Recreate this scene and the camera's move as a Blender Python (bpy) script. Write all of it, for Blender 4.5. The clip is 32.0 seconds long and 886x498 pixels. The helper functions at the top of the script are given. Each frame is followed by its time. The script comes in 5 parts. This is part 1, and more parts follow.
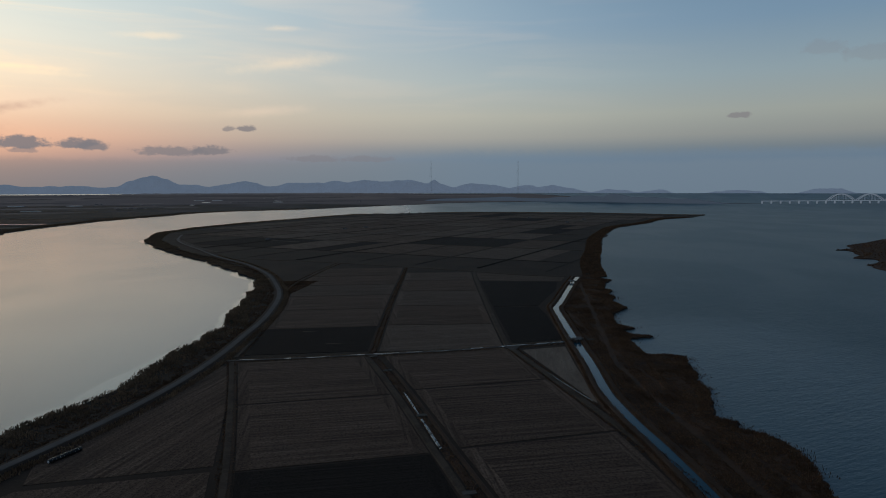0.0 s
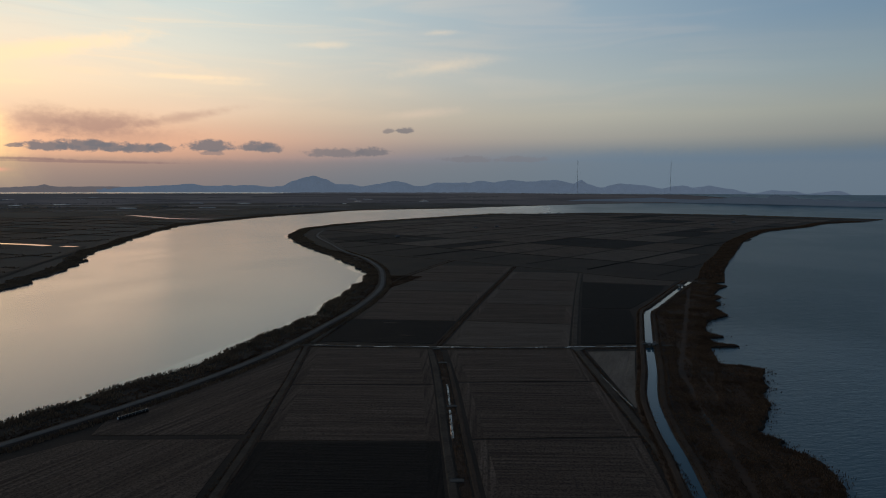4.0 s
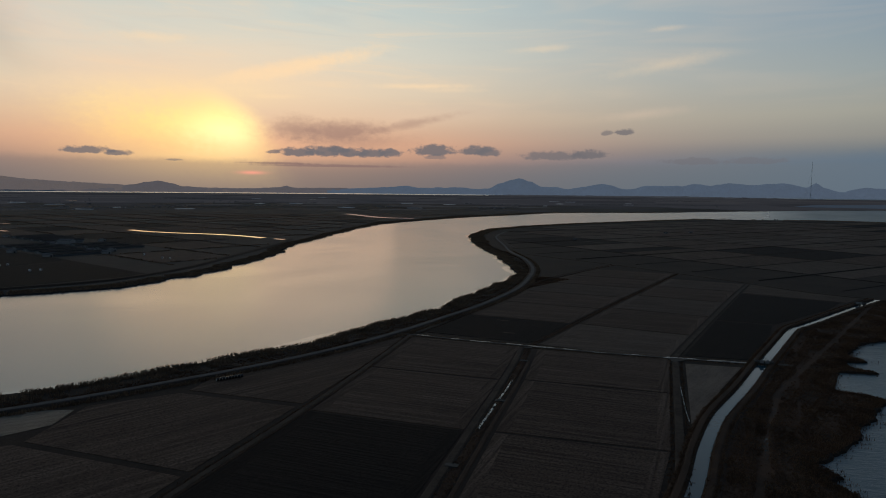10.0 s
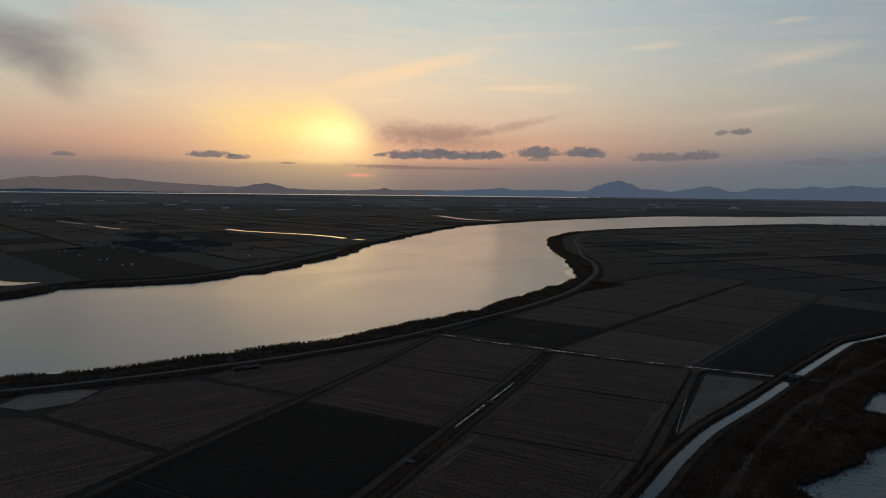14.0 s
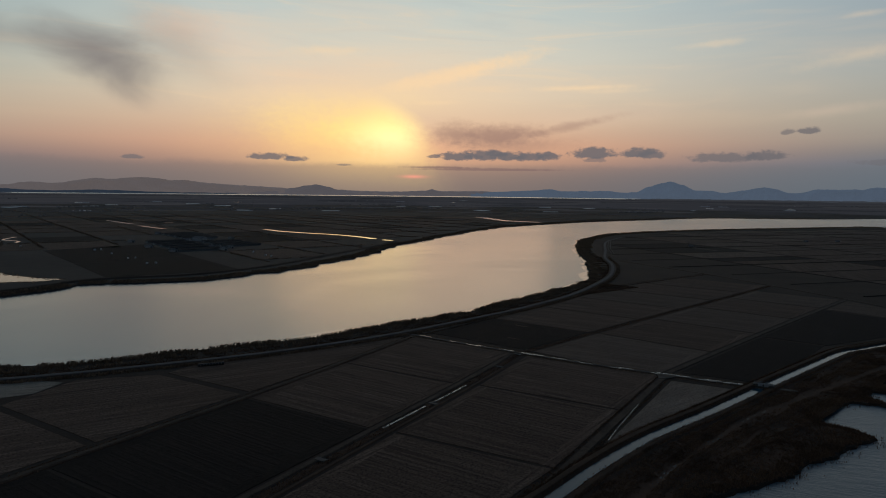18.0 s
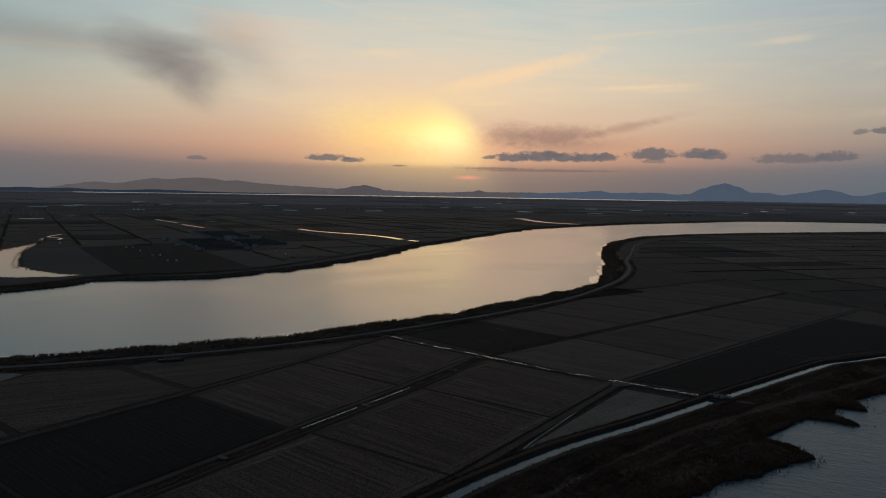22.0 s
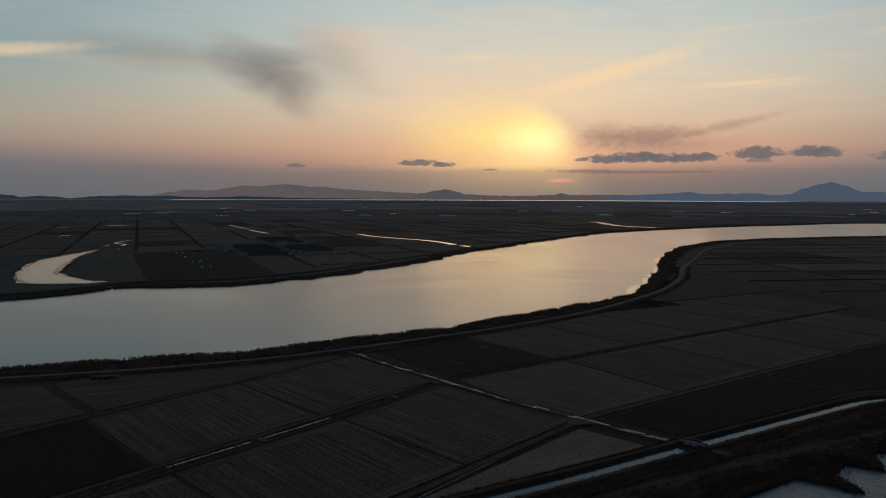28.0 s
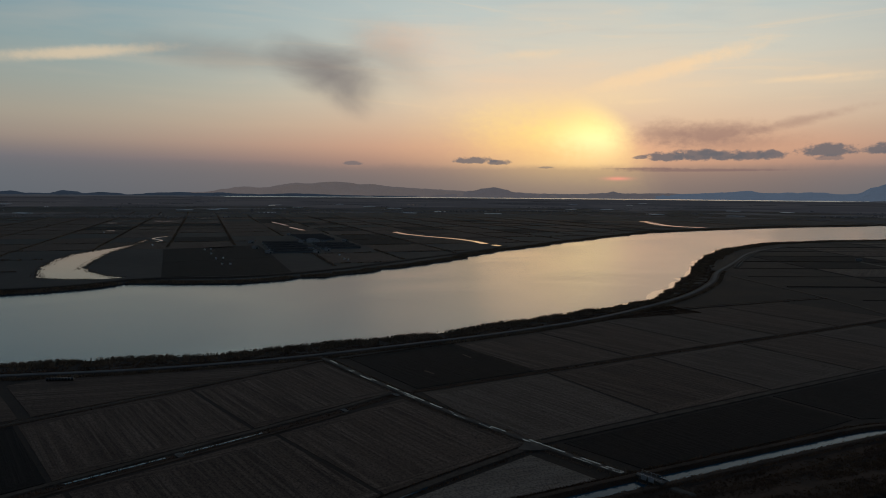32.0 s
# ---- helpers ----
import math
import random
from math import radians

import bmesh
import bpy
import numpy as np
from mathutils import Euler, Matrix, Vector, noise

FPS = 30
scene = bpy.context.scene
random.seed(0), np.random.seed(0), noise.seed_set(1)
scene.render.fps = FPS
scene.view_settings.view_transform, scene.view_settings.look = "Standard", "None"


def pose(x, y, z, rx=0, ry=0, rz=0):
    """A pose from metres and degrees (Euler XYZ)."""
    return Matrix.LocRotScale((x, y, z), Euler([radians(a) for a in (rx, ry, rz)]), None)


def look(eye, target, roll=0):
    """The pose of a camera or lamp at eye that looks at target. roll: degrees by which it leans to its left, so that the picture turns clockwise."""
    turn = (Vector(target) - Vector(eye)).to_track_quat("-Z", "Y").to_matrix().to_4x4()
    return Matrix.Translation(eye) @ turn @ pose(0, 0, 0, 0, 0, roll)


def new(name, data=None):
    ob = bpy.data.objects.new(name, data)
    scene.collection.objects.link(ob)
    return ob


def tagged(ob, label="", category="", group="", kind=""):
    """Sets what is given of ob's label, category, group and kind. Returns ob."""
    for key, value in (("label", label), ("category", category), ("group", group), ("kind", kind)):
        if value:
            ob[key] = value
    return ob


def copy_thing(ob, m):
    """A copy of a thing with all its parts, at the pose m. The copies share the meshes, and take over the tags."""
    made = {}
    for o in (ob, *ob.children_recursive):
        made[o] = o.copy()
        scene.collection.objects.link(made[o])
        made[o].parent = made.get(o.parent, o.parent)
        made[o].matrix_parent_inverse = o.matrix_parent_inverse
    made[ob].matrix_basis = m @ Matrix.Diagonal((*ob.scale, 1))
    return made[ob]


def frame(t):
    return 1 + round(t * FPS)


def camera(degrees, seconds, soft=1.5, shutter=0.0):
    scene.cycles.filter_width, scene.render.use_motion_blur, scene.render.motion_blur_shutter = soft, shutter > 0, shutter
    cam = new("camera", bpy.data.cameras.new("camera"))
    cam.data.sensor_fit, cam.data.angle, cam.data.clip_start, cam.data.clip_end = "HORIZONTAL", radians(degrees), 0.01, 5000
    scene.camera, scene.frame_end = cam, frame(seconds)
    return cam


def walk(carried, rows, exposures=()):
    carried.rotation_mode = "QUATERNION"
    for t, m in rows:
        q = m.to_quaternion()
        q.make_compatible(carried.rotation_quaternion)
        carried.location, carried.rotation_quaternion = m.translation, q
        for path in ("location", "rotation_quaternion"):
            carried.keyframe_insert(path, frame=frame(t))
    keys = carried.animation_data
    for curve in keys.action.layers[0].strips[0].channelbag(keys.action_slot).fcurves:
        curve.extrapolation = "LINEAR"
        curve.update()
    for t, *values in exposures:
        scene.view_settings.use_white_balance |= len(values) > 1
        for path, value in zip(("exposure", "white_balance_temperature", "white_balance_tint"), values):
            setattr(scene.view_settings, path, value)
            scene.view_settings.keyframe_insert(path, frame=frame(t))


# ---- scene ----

# ---------------------------------------------------------------- camera
cam = camera(67.85, 32.0, soft=1.0)
ROWS = [
    (0, -14.07, 6.04, 99.99, -2.202, -5.290, 0.053),
    (0.5, -7.50, 5.16, 99.89, -0.253, -5.301, 0.017),
    (1, -0.92, 4.32, 99.78, 1.502, -5.311, -0.018),
    (1.5, 5.67, 3.54, 99.68, 3.043, -5.330, -0.024),
    (2, 12.28, 2.85, 99.57, 4.527, -5.349, -0.031),
    (3, 25.48, 1.91, 99.31, 7.662, -5.306, -0.095),
    (3.5, 31.93, 1.71, 99.12, 9.406, -5.292, -0.138),
    (5.5, 57.11, 2.68, 98.27, 14.988, -5.271, -0.295),
    (6, 63.42, 3.27, 98.15, 16.582, -5.250, -0.342),
    (7, 76.11, 4.83, 98.10, 19.558, -5.243, -0.403),
    (8, 88.21, 7.21, 98.05, 22.579, -5.208, -0.489),
    (8.5, 93.80, 8.82, 97.94, 24.422, -5.195, -0.514),
    (9, 99.16, 10.69, 97.80, 26.435, -5.183, -0.538),
    (10, 109.82, 15.03, 97.59, 29.398, -5.154, -0.570),
    (11, 121.11, 19.91, 97.65, 32.165, -5.137, -0.587),
    (12, 132.73, 25.39, 97.89, 34.895, -5.121, -0.613),
    (12.5, 138.48, 28.40, 98.01, 36.242, -5.105, -0.627),
    (13, 144.09, 31.60, 98.11, 36.998, -5.089, -0.641),
    (14, 154.73, 38.62, 98.15, 38.268, -5.054, -0.660),
    (14.5, 159.79, 42.41, 98.12, 38.828, -5.072, -0.657),
    (16.5, 178.91, 59.12, 97.96, 41.264, -5.034, -0.661),
    (17, 183.53, 63.60, 97.97, 41.809, -5.020, -0.652),
    (18, 192.73, 72.85, 98.12, 42.933, -4.991, -0.666),
    (19, 201.95, 82.48, 98.35, 44.106, -4.987, -0.709),
    (20, 211.28, 92.51, 98.57, 45.200, -4.968, -0.851),
    (21, 220.60, 103.02, 98.68, 46.385, -4.937, -0.898),
    (22, 229.00, 114.35, 98.71, 47.650, -4.968, -0.893),
    (23, 235.39, 126.93, 98.68, 48.767, -5.001, -0.873),
    (24, 239.02, 141.01, 98.62, 50.026, -4.887, -0.839),
    (25, 240.66, 156.22, 98.56, 51.374, -4.754, -0.802),
    (25.5, 241.06, 164.09, 98.54, 51.959, -4.676, -0.713),
    (27.5, 241.26, 195.19, 98.57, 54.765, -4.701, -0.289),
    (28, 241.12, 202.40, 98.62, 55.522, -4.698, -0.172),
    (29, 240.90, 215.78, 98.78, 57.093, -4.733, -0.175),
    (30, 241.12, 228.59, 98.93, 58.455, -4.760, -0.276),
    (31, 242.09, 241.65, 99.00, 59.384, -4.813, -0.270),
    (32, 243.50, 254.96, 99.02, 60.265, -4.915, -0.412),
]
walk(cam, [(r[0], pose(r[1], r[2], r[3], 90 + r[5], r[6], r[4])) for r in ROWS], [(0, 0.38), (3, 0.28), (6, 0.14), (9, 0.02), (13, -0.05), (32, -0.12)])


# ---------------------------------------------------------------- node helpers
def lin(r, g, b):
    """8-bit display colour to linear."""
    return tuple((c / 255 / 12.92) if c / 255 <= 0.04045 else ((c / 255 + 0.055) / 1.055) ** 2.4 for c in (r, g, b))


class N:
    """A node tree's socket, with arithmetic."""

    def __init__(self, tree, sock):
        self.t, self.s = tree, sock

    def op(self, what, *others, clamp=False):
        n = self.t.nodes.new("ShaderNodeMath")
        n.operation, n.use_clamp = what, clamp
        for i, o in enumerate((self, *others)):
            if isinstance(o, N):
                self.t.links.new(o.s, n.inputs[i])
            else:
                n.inputs[i].default_value = o
        return N(self.t, n.outputs[0])

    def __add__(self, o): return self.op("ADD", o)
    def __sub__(self, o): return self.op("SUBTRACT", o)
    def __mul__(self, o): return self.op("MULTIPLY", o)
    def __truediv__(self, o): return self.op("DIVIDE", o)

    def step(self, a, b, lo=0.0, hi=1.0):
        n = self.t.nodes.new("ShaderNodeMapRange")
        n.interpolation_type = "SMOOTHSTEP"
        self.t.links.new(self.s, n.inputs[0])
        for i, v in enumerate((a, b, lo, hi)):
            n.inputs[i + 1].default_value = v
        return N(self.t, n.outputs[0])

    def ramp(self, stops):
        n = self.t.nodes.new("ShaderNodeValToRGB")
        n.color_ramp.elements[0].position, n.color_ramp.elements[0].color = stops[0][0], (*stops[0][1], 1)
        n.color_ramp.elements[1].position, n.color_ramp.elements[1].color = stops[-1][0], (*stops[-1][1], 1)
        for p, c in stops[1:-1]:
            n.color_ramp.elements.new(p).color = (*c, 1)
        self.t.links.new(self.s, n.inputs[0])
        return N(self.t, n.outputs[0])


def mix(tree, fac, a, b, how="MIX"):
    n = tree.nodes.new("ShaderNodeMix")
    n.data_type, n.blend_type, n.clamp_factor = "RGBA", how, True
    for i, v in ((0, fac), (6, a), (7, b)):
        if isinstance(v, N):
            tree.links.new(v.s, n.inputs[i])
        else:
            n.inputs[i].default_value = (*v, 1) if isinstance(v, tuple) else v
    return N(tree, n.outputs[2])


def combine(tree, x, y, z):
    n = tree.nodes.new("ShaderNodeCombineXYZ")
    for i, v in enumerate((x, y, z)):
        if isinstance(v, N):
            tree.links.new(v.s, n.inputs[i])
        else:
            n.inputs[i].default_value = v
    return N(tree, n.outputs[0])


def noise_tex(tree, vec, scale, detail=4.0, rough=0.55, warp=0.0):
    n = tree.nodes.new("ShaderNodeTexNoise")
    n.inputs["Scale"].default_value, n.inputs["Detail"].default_value = scale, detail
    n.inputs["Roughness"].default_value, n.inputs["Distortion"].default_value = rough, warp
    tree.links.new(vec.s, n.inputs["Vector"])
    return N(tree, n.outputs["Fac"])


def stretched(tree, vec, sx, sy, sz=1.0):
    n = tree.nodes.new("ShaderNodeMapping")
    n.inputs["Scale"].default_value = (sx, sy, sz)
    tree.links.new(vec.s, n.inputs["Vector"])
    return N(tree, n.outputs[0])


# ---------------------------------------------------------------- sky and sun
SUN_AZ, SUN_EL = 45.5, 1.25          # degrees, azimuth counted from +y towards -x


def build_sky():
    world = bpy.data.worlds.new("dusk_sky")
    scene.world = world
    world.use_nodes = True
    t = world.node_tree
    t.nodes.clear()
    coord = t.nodes.new("ShaderNodeTexCoord")
    xyz = t.nodes.new("ShaderNodeSeparateXYZ")
    t.links.new(coord.outputs["Generated"], xyz.inputs[0])
    x, y, z = (N(t, o) for o in xyz.outputs)
    el = z.op("ARCSINE") * (180 / math.pi)
    az = (x * -1.0).op("ARCTAN2", y) * (180 / math.pi)
    off = (az - SUN_AZ).op("ABSOLUTE")
    off = off.op("MINIMUM", (off * -1.0) + 360.0)

    def elevation_ramp(stops):
        return ((el + 5.0) / 95.0).ramp([((e + 5) / 95, lin(*c)) for e, c in stops])

    warm = elevation_ramp([(-5, (74, 70, 69)), (0, (121, 111, 108)), (1.5, (136, 120, 114)), (2.6, (172, 138, 124)), (3.8, (210, 166, 141)),
                           (5.5, (226, 191, 161)), (8, (231, 211, 184)), (11, (220, 216, 200)), (14.5, (202, 210, 204)), (19, (187, 199, 199)),
                           (26, (168, 181, 186)), (40, (108, 126, 148)), (60, (56, 74, 102)), (90, (50, 66, 92))])
    cool = elevation_ramp([(-5, (56, 62, 70)), (0, (94, 108, 121)), (2.4, (102, 117, 130)), (3.3, (118, 126, 130)), (4.2, (142, 143, 138)),
                           (6, (157, 159, 150)), (9, (144, 158, 162)), (13, (119, 143, 162)), (19, (102, 131, 157)), (28, (92, 120, 148)), (45, (66, 88, 116)),
                           (60, (48, 64, 92)), (90, (44, 58, 84))])
    skew = (az - SUN_AZ).step(-30, 24, 1.12, 0.6)
    near = (((off * skew) / (el * 1.1 + 26.0)).op("POWER", 2.0) * -1.0).op("EXPONENT")
    col = mix(t, near, cool, warm)
    col = mix(t, az.step(56, 94) * off.step(140, 60) * el.step(3, 11, 0.35, 1.0), col, (0.56, 0.72, 0.8), "MULTIPLY")
    # the north-east is further from the afterglow
    col = mix(t, az.step(2, -30) * az.step(-150, -110), col, (0.74, 0.78, 0.82), "MULTIPLY")
    col = mix(t, az.step(8, -16) * az.step(-150, -110) * el.step(13, 26), col, (0.38, 0.5, 0.58), "MULTIPLY")
    # the east, behind, is dimmer
    col = mix(t, off.step(70, 150) * 0.5, col, (0.02, 0.03, 0.05))

    # cloud noise in angular coordinates
    ang = combine(t, az * 0.11, el * 0.3, 0.0)
    fine = noise_tex(t, combine(t, az * 0.2, el * 0.3, 0.0), 7.0, 5.0, 0.6) - 0.5
    soft = noise_tex(t, stretched(t, ang, 1.0, 0.7), 1.1, 4.0, 0.55, 0.6) - 0.5
    wisp = noise_tex(t, stretched(t, ang, 0.4, 1.3), 1.4, 3.0, 0.5, 0.8)

    lump = soft + (fine * 0.5)

    def puff(a, e, w, h, k, colour, tilt=0.0, rag=1.7, lo=1.25, hi=0.5, flat=True, grain=None):
        """One cloud of strength k laid over the sky."""
        u, v = (az - a) / w, (el - e) / h
        if tilt:
            u, v = (az - a) * (math.cos(radians(tilt)) / w) + ((el - e) * (math.sin(radians(tilt)) / w)), (el - e) * (math.cos(radians(tilt)) / h) - ((az - a) * (math.sin(radians(tilt)) / h))
        if flat:
            v = v.op("MAXIMUM", v * -1.7)
        r = (u * u + v * v).op("SQRT") + (grain or fine) * rag
        return mix(t, r.step(lo, hi, 0.0, k), col, colour)

    # high veil, brighter streaks of cirrus
    feather = noise_tex(t, stretched(t, combine(t, az * 0.11 + (el * 0.16), el * 0.3 - (az * 0.016), 3.0), 0.5, 1.7), 1.3, 4.0, 0.55, 1.6)
    veil = wisp.step(0.42, 0.75) * el.step(4, 10) * off.step(75, 15)
    col = mix(t, veil * 0.2, col, lin(246, 212, 176))
    col = mix(t, feather.step(0.5, 0.78) * el.step(5, 9) * off.step(38, 5) * 0.32, col, lin(252, 218, 176))
    col = mix(t, feather.step(0.5, 0.25) * el.step(6, 12) * off.step(45, 12) * 0.09, col, lin(158, 168, 178))
    for a, e, w, h, tilt, k in ((40.8, 10.2, 5.6, 0.75, -13, 0.95), (45.6, 9.1, 3.6, 0.5, -9, 0.6), (31.2, 8.7, 4.4, 0.26, -1, 0.62), (53.0, 11.5, 4.2, 0.45, -2, 0.5), (43.9, 7.5, 2.6, 0.22, -2, 0.4),
                                (21.3, 11.7, 3.0, 0.3, -3, 0.3), (11.4, 10.1, 4.2, 0.6, -8, 0.24), (11.2, 12.9, 1.8, 0.28, -3, 0.22), (29.0, 8.4, 3.2, 0.25, 0, 0.3), (88.4, 10.2, 5.8, 0.42, -9, 0.5), (52.0, 7.9, 12.0, 1.0, -4, 0.22)):
        col = puff(a, e, w, h, k, lin(254, 222, 180), tilt, 1.6, 1.35, 0.0, False, lump)

    # thin pinkish veil high over the sun
    for a, e, w, h, tilt, k in ((60.5, 11.4, 6.5, 2.2, 8, 0.4), (54.0, 9.6, 7.5, 1.3, -6, 0.3), (64.5, 12.6, 3.4, 1.0, 4, 0.4), (13.0, 6.3, 3.2, 0.4, -5, 0.2), (31.0, 6.2, 6.0, 0.9, -4, 0.2)):
        col = puff(a, e, w, h, k, lin(240, 208, 182), tilt, 1.3, 1.5, -0.1, False, lump)

    # glow round the hidden sun
    wob = lump * 0.9
    u, v = (az - 49.4) / 7.2 + wob, (el - 4.5) / 2.6 + wob * 0.5
    glow = ((u * u + v * v) * -1.0).op("EXPONENT")
    shade = (az - (el * 0.65) + (soft * 1.4) + (fine * 0.8)).step(40.2, 44.4)
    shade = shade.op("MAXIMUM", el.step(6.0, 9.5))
    u2, v2 = (az - 48.0) / 11.0, (el - 6.0) / 5.4
    halo = ((u2 * u2 + v2 * v2) * -1.0).op("EXPONENT")
    col = mix(t, halo * (shade * 0.25 + 0.38), col, (1.0, 0.7, 0.44))
    col = mix(t, (glow * shade) * 1.0, col, (1.26, 0.88, 0.28))
    u4, v4 = (az - 47.3) / 3.3 + wob, (el - 4.25) / 1.35 - wob * 0.8
    col = mix(t, ((u4 * u4 + v4 * v4) * -1.0).op("EXPONENT") * shade * 0.95, col, (1.65, 1.45, 0.66))
    u5, v5 = (az - 46.9) / 2.3 - wob * 0.9, (el - 5.9) / 1.6 + wob
    col = mix(t, ((u5 * u5 + v5 * v5) * -1.0).op("EXPONENT") * shade * 0.35, col, (1.5, 1.15, 0.42))

    # orange low band either side of the sun
    ember = ((off / 21.0).op("POWER", 2.0) * -1.0).op("EXPONENT") * (((el - 3.4) / 1.7).op("POWER", 2.0) * -1.0).op("EXPONENT")
    col = mix(t, ember * 0.46, col, (0.95, 0.47, 0.25))
    # smoky grey cloud and violet shreds by the sun
    for a, e, w, h, tilt, k in ((69.8, 9.7, 4.4, 2.3, 30, 0.7), (70.6, 10.5, 5.0, 1.9, 15, 0.45), (68.4, 8.3, 2.4, 1.6, 50, 0.5), (78.0, 10.9, 7.0, 1.2, 2, 0.42), (65.0, 11.4, 5.0, 2.4, 20, 0.3)):
        col = puff(a, e, w, h, k, lin(130, 123, 122), tilt, 1.3, 1.5, -0.15, False, soft)
    for a, e, w, h, tilt, k in ((38.0, 4.7, 4.0, 0.95, -3, 0.82), (42.2, 4.9, 2.3, 1.1, 6, 0.65), (32.2, 5.55, 4.4, 0.42, -12, 0.5), (36.5, 3.9, 5.5, 0.8, -3, 0.4)):
        col = puff(a, e, w, h, k, lin(166, 133, 120), tilt, 1.8, 1.35, 0.05, False, lump)
    # low haze layer with a lumpy top
    haze = (el + (soft * 0.9) + (fine * 0.4)).step(2.55, 1.9)
    col = mix(t, haze * 0.42, col, mix(t, near, lin(108, 116, 122), lin(134, 117, 112)))
    # the sun's red sliver between two layers
    u3, v3 = (az - SUN_AZ) / 0.95, (el - SUN_EL) / 0.14
    col = mix(t, ((u3 * u3 + v3 * v3) * -1.0).op("EXPONENT") * 0.85, col, (1.0, 0.38, 0.27))
    # dark layer clouds and small cumulus over the horizon
    for a, e, w, h, k in ((39.0, 1.9, 6.5, 0.16, 0.55), (43.2, 2.05, 3.2, 0.13, 0.6)):
        col = puff(a, e, w, h, k, lin(124, 101, 101), 0.0, 0.9)
    for a, e, w, h, k in ((41.6, 2.95, 1.5, 0.4, 0.9), (39.4, 3.02, 1.6, 0.5, 0.9), (37.4, 2.98, 1.3, 0.42, 0.9), (38.4, 3.25, 0.8, 0.3, 0.8), (35.6, 2.95, 1.4, 0.42, 0.9), (34.0, 3.05, 0.9, 0.4, 0.9),
                          (43.7, 2.98, 0.6, 0.17, 0.75), (30.2, 3.25, 1.6, 0.55, 0.9), (30.1, 2.75, 0.8, 0.25, 0.55), (26.6, 3.3, 1.3, 0.45, 0.9), (25.6, 3.12, 1.1, 0.36, 0.85),
                          (20.0, 2.85, 2.2, 0.42, 0.75), (17.1, 2.95, 1.3, 0.42, 0.85), (14.2, 4.83, 0.65, 0.3, 0.8), (15.6, 4.78, 0.4, 0.24, 0.65), (57.6, 2.7, 1.5, 0.3, 0.85), (55.5, 2.55, 0.9, 0.25, 0.85),
                          (68.1, 2.4, 0.8, 0.18, 0.7), (51.5, 2.16, 0.5, 0.12, 0.6), (8.6, 2.4, 2.2, 0.3, 0.5), (4.1, 2.42, 2.0, 0.3, 0.5), (-26.1, 5.6, 0.75, 0.3, 0.7), (-31.7, 10.1, 1.3, 0.6, 0.2), (-35.0, 9.5, 1.8, 0.7, 0.2)):
        col = puff(a, e, w, h, k, lin(112, 109, 113), 0.0, 2.1, 1.4, 0.72)
    # long blue bank in the north
    bank = (el + (fine * 0.9) + (soft * 1.2)).step(3.5, 2.6) * az.step(8, -8)
    col = mix(t, bank * 0.5, col, lin(96, 114, 131))

    bg = t.nodes.new("ShaderNodeBackground")
    t.links.new(col.s, bg.inputs[0])
    bg.inputs[1].default_value = 1.0
    out = t.nodes.new("ShaderNodeOutputWorld")
    t.links.new(bg.outputs[0], out.inputs[0])


build_sky()
sun_data = bpy.data.lights.new("sun", "SUN")
sun_data.energy, sun_data.angle, sun_data.color = 0.05, radians(24), (1.0, 0.6, 0.36)
sun = new("sun", sun_data)
sun.matrix_world = look((0, 0, 300), (math.sin(radians(SUN_AZ)) * 100, -math.cos(radians(SUN_AZ)) * 100, 300 - 100 * math.tan(radians(4.0))))


# ---------------------------------------------------------------- materials
CX, CY = 120.0, 90.0                # middle of the flight line


def material(name):
    m = bpy.data.materials.new(name)
    m.use_nodes = True
    t = m.node_tree
    return m, t, t.nodes["Principled BSDF"]


def obj_coord(t):
    n = t.nodes.new("ShaderNodeTexCoord")
    return N(t, n.outputs["Object"])


def position(t):
    n = t.nodes.new("ShaderNodeNewGeometry")
    return N(t, n.outputs["Position"])


def bump(t, bsdf, height, strength, dist):
    n = t.nodes.new("ShaderNodeBump")
    n.inputs["Strength"].default_value, n.inputs["Distance"].default_value = strength, dist
    t.links.new(height.s, n.inputs["Height"])
    t.links.new(n.outputs[0], bsdf.inputs["Normal"])
    return n


def earth(name, a, b, c, scale=0.02, grain=0.6, rough=0.95, relief=0.3):
    """Soil or dry growth: two colours in large patches, a third in fine grain."""
    m, t, p = material(name)
    pos = position(t)
    big = noise_tex(t, pos, scale, 5, 0.6).step(0.35, 0.65)
    small = noise_tex(t, pos, grain, 5, 0.65)
    col = mix(t, big, a, b)
    col = mix(t, small.step(0.45, 0.75) * 0.6, col, c)
    t.links.new(col.s, p.inputs["Base Color"])
    p.inputs["Roughness"].default_value = rough
    p.inputs["Specular IOR Level"].default_value = 0.15
    bump(t, p, small, 0.6, relief)
    return m


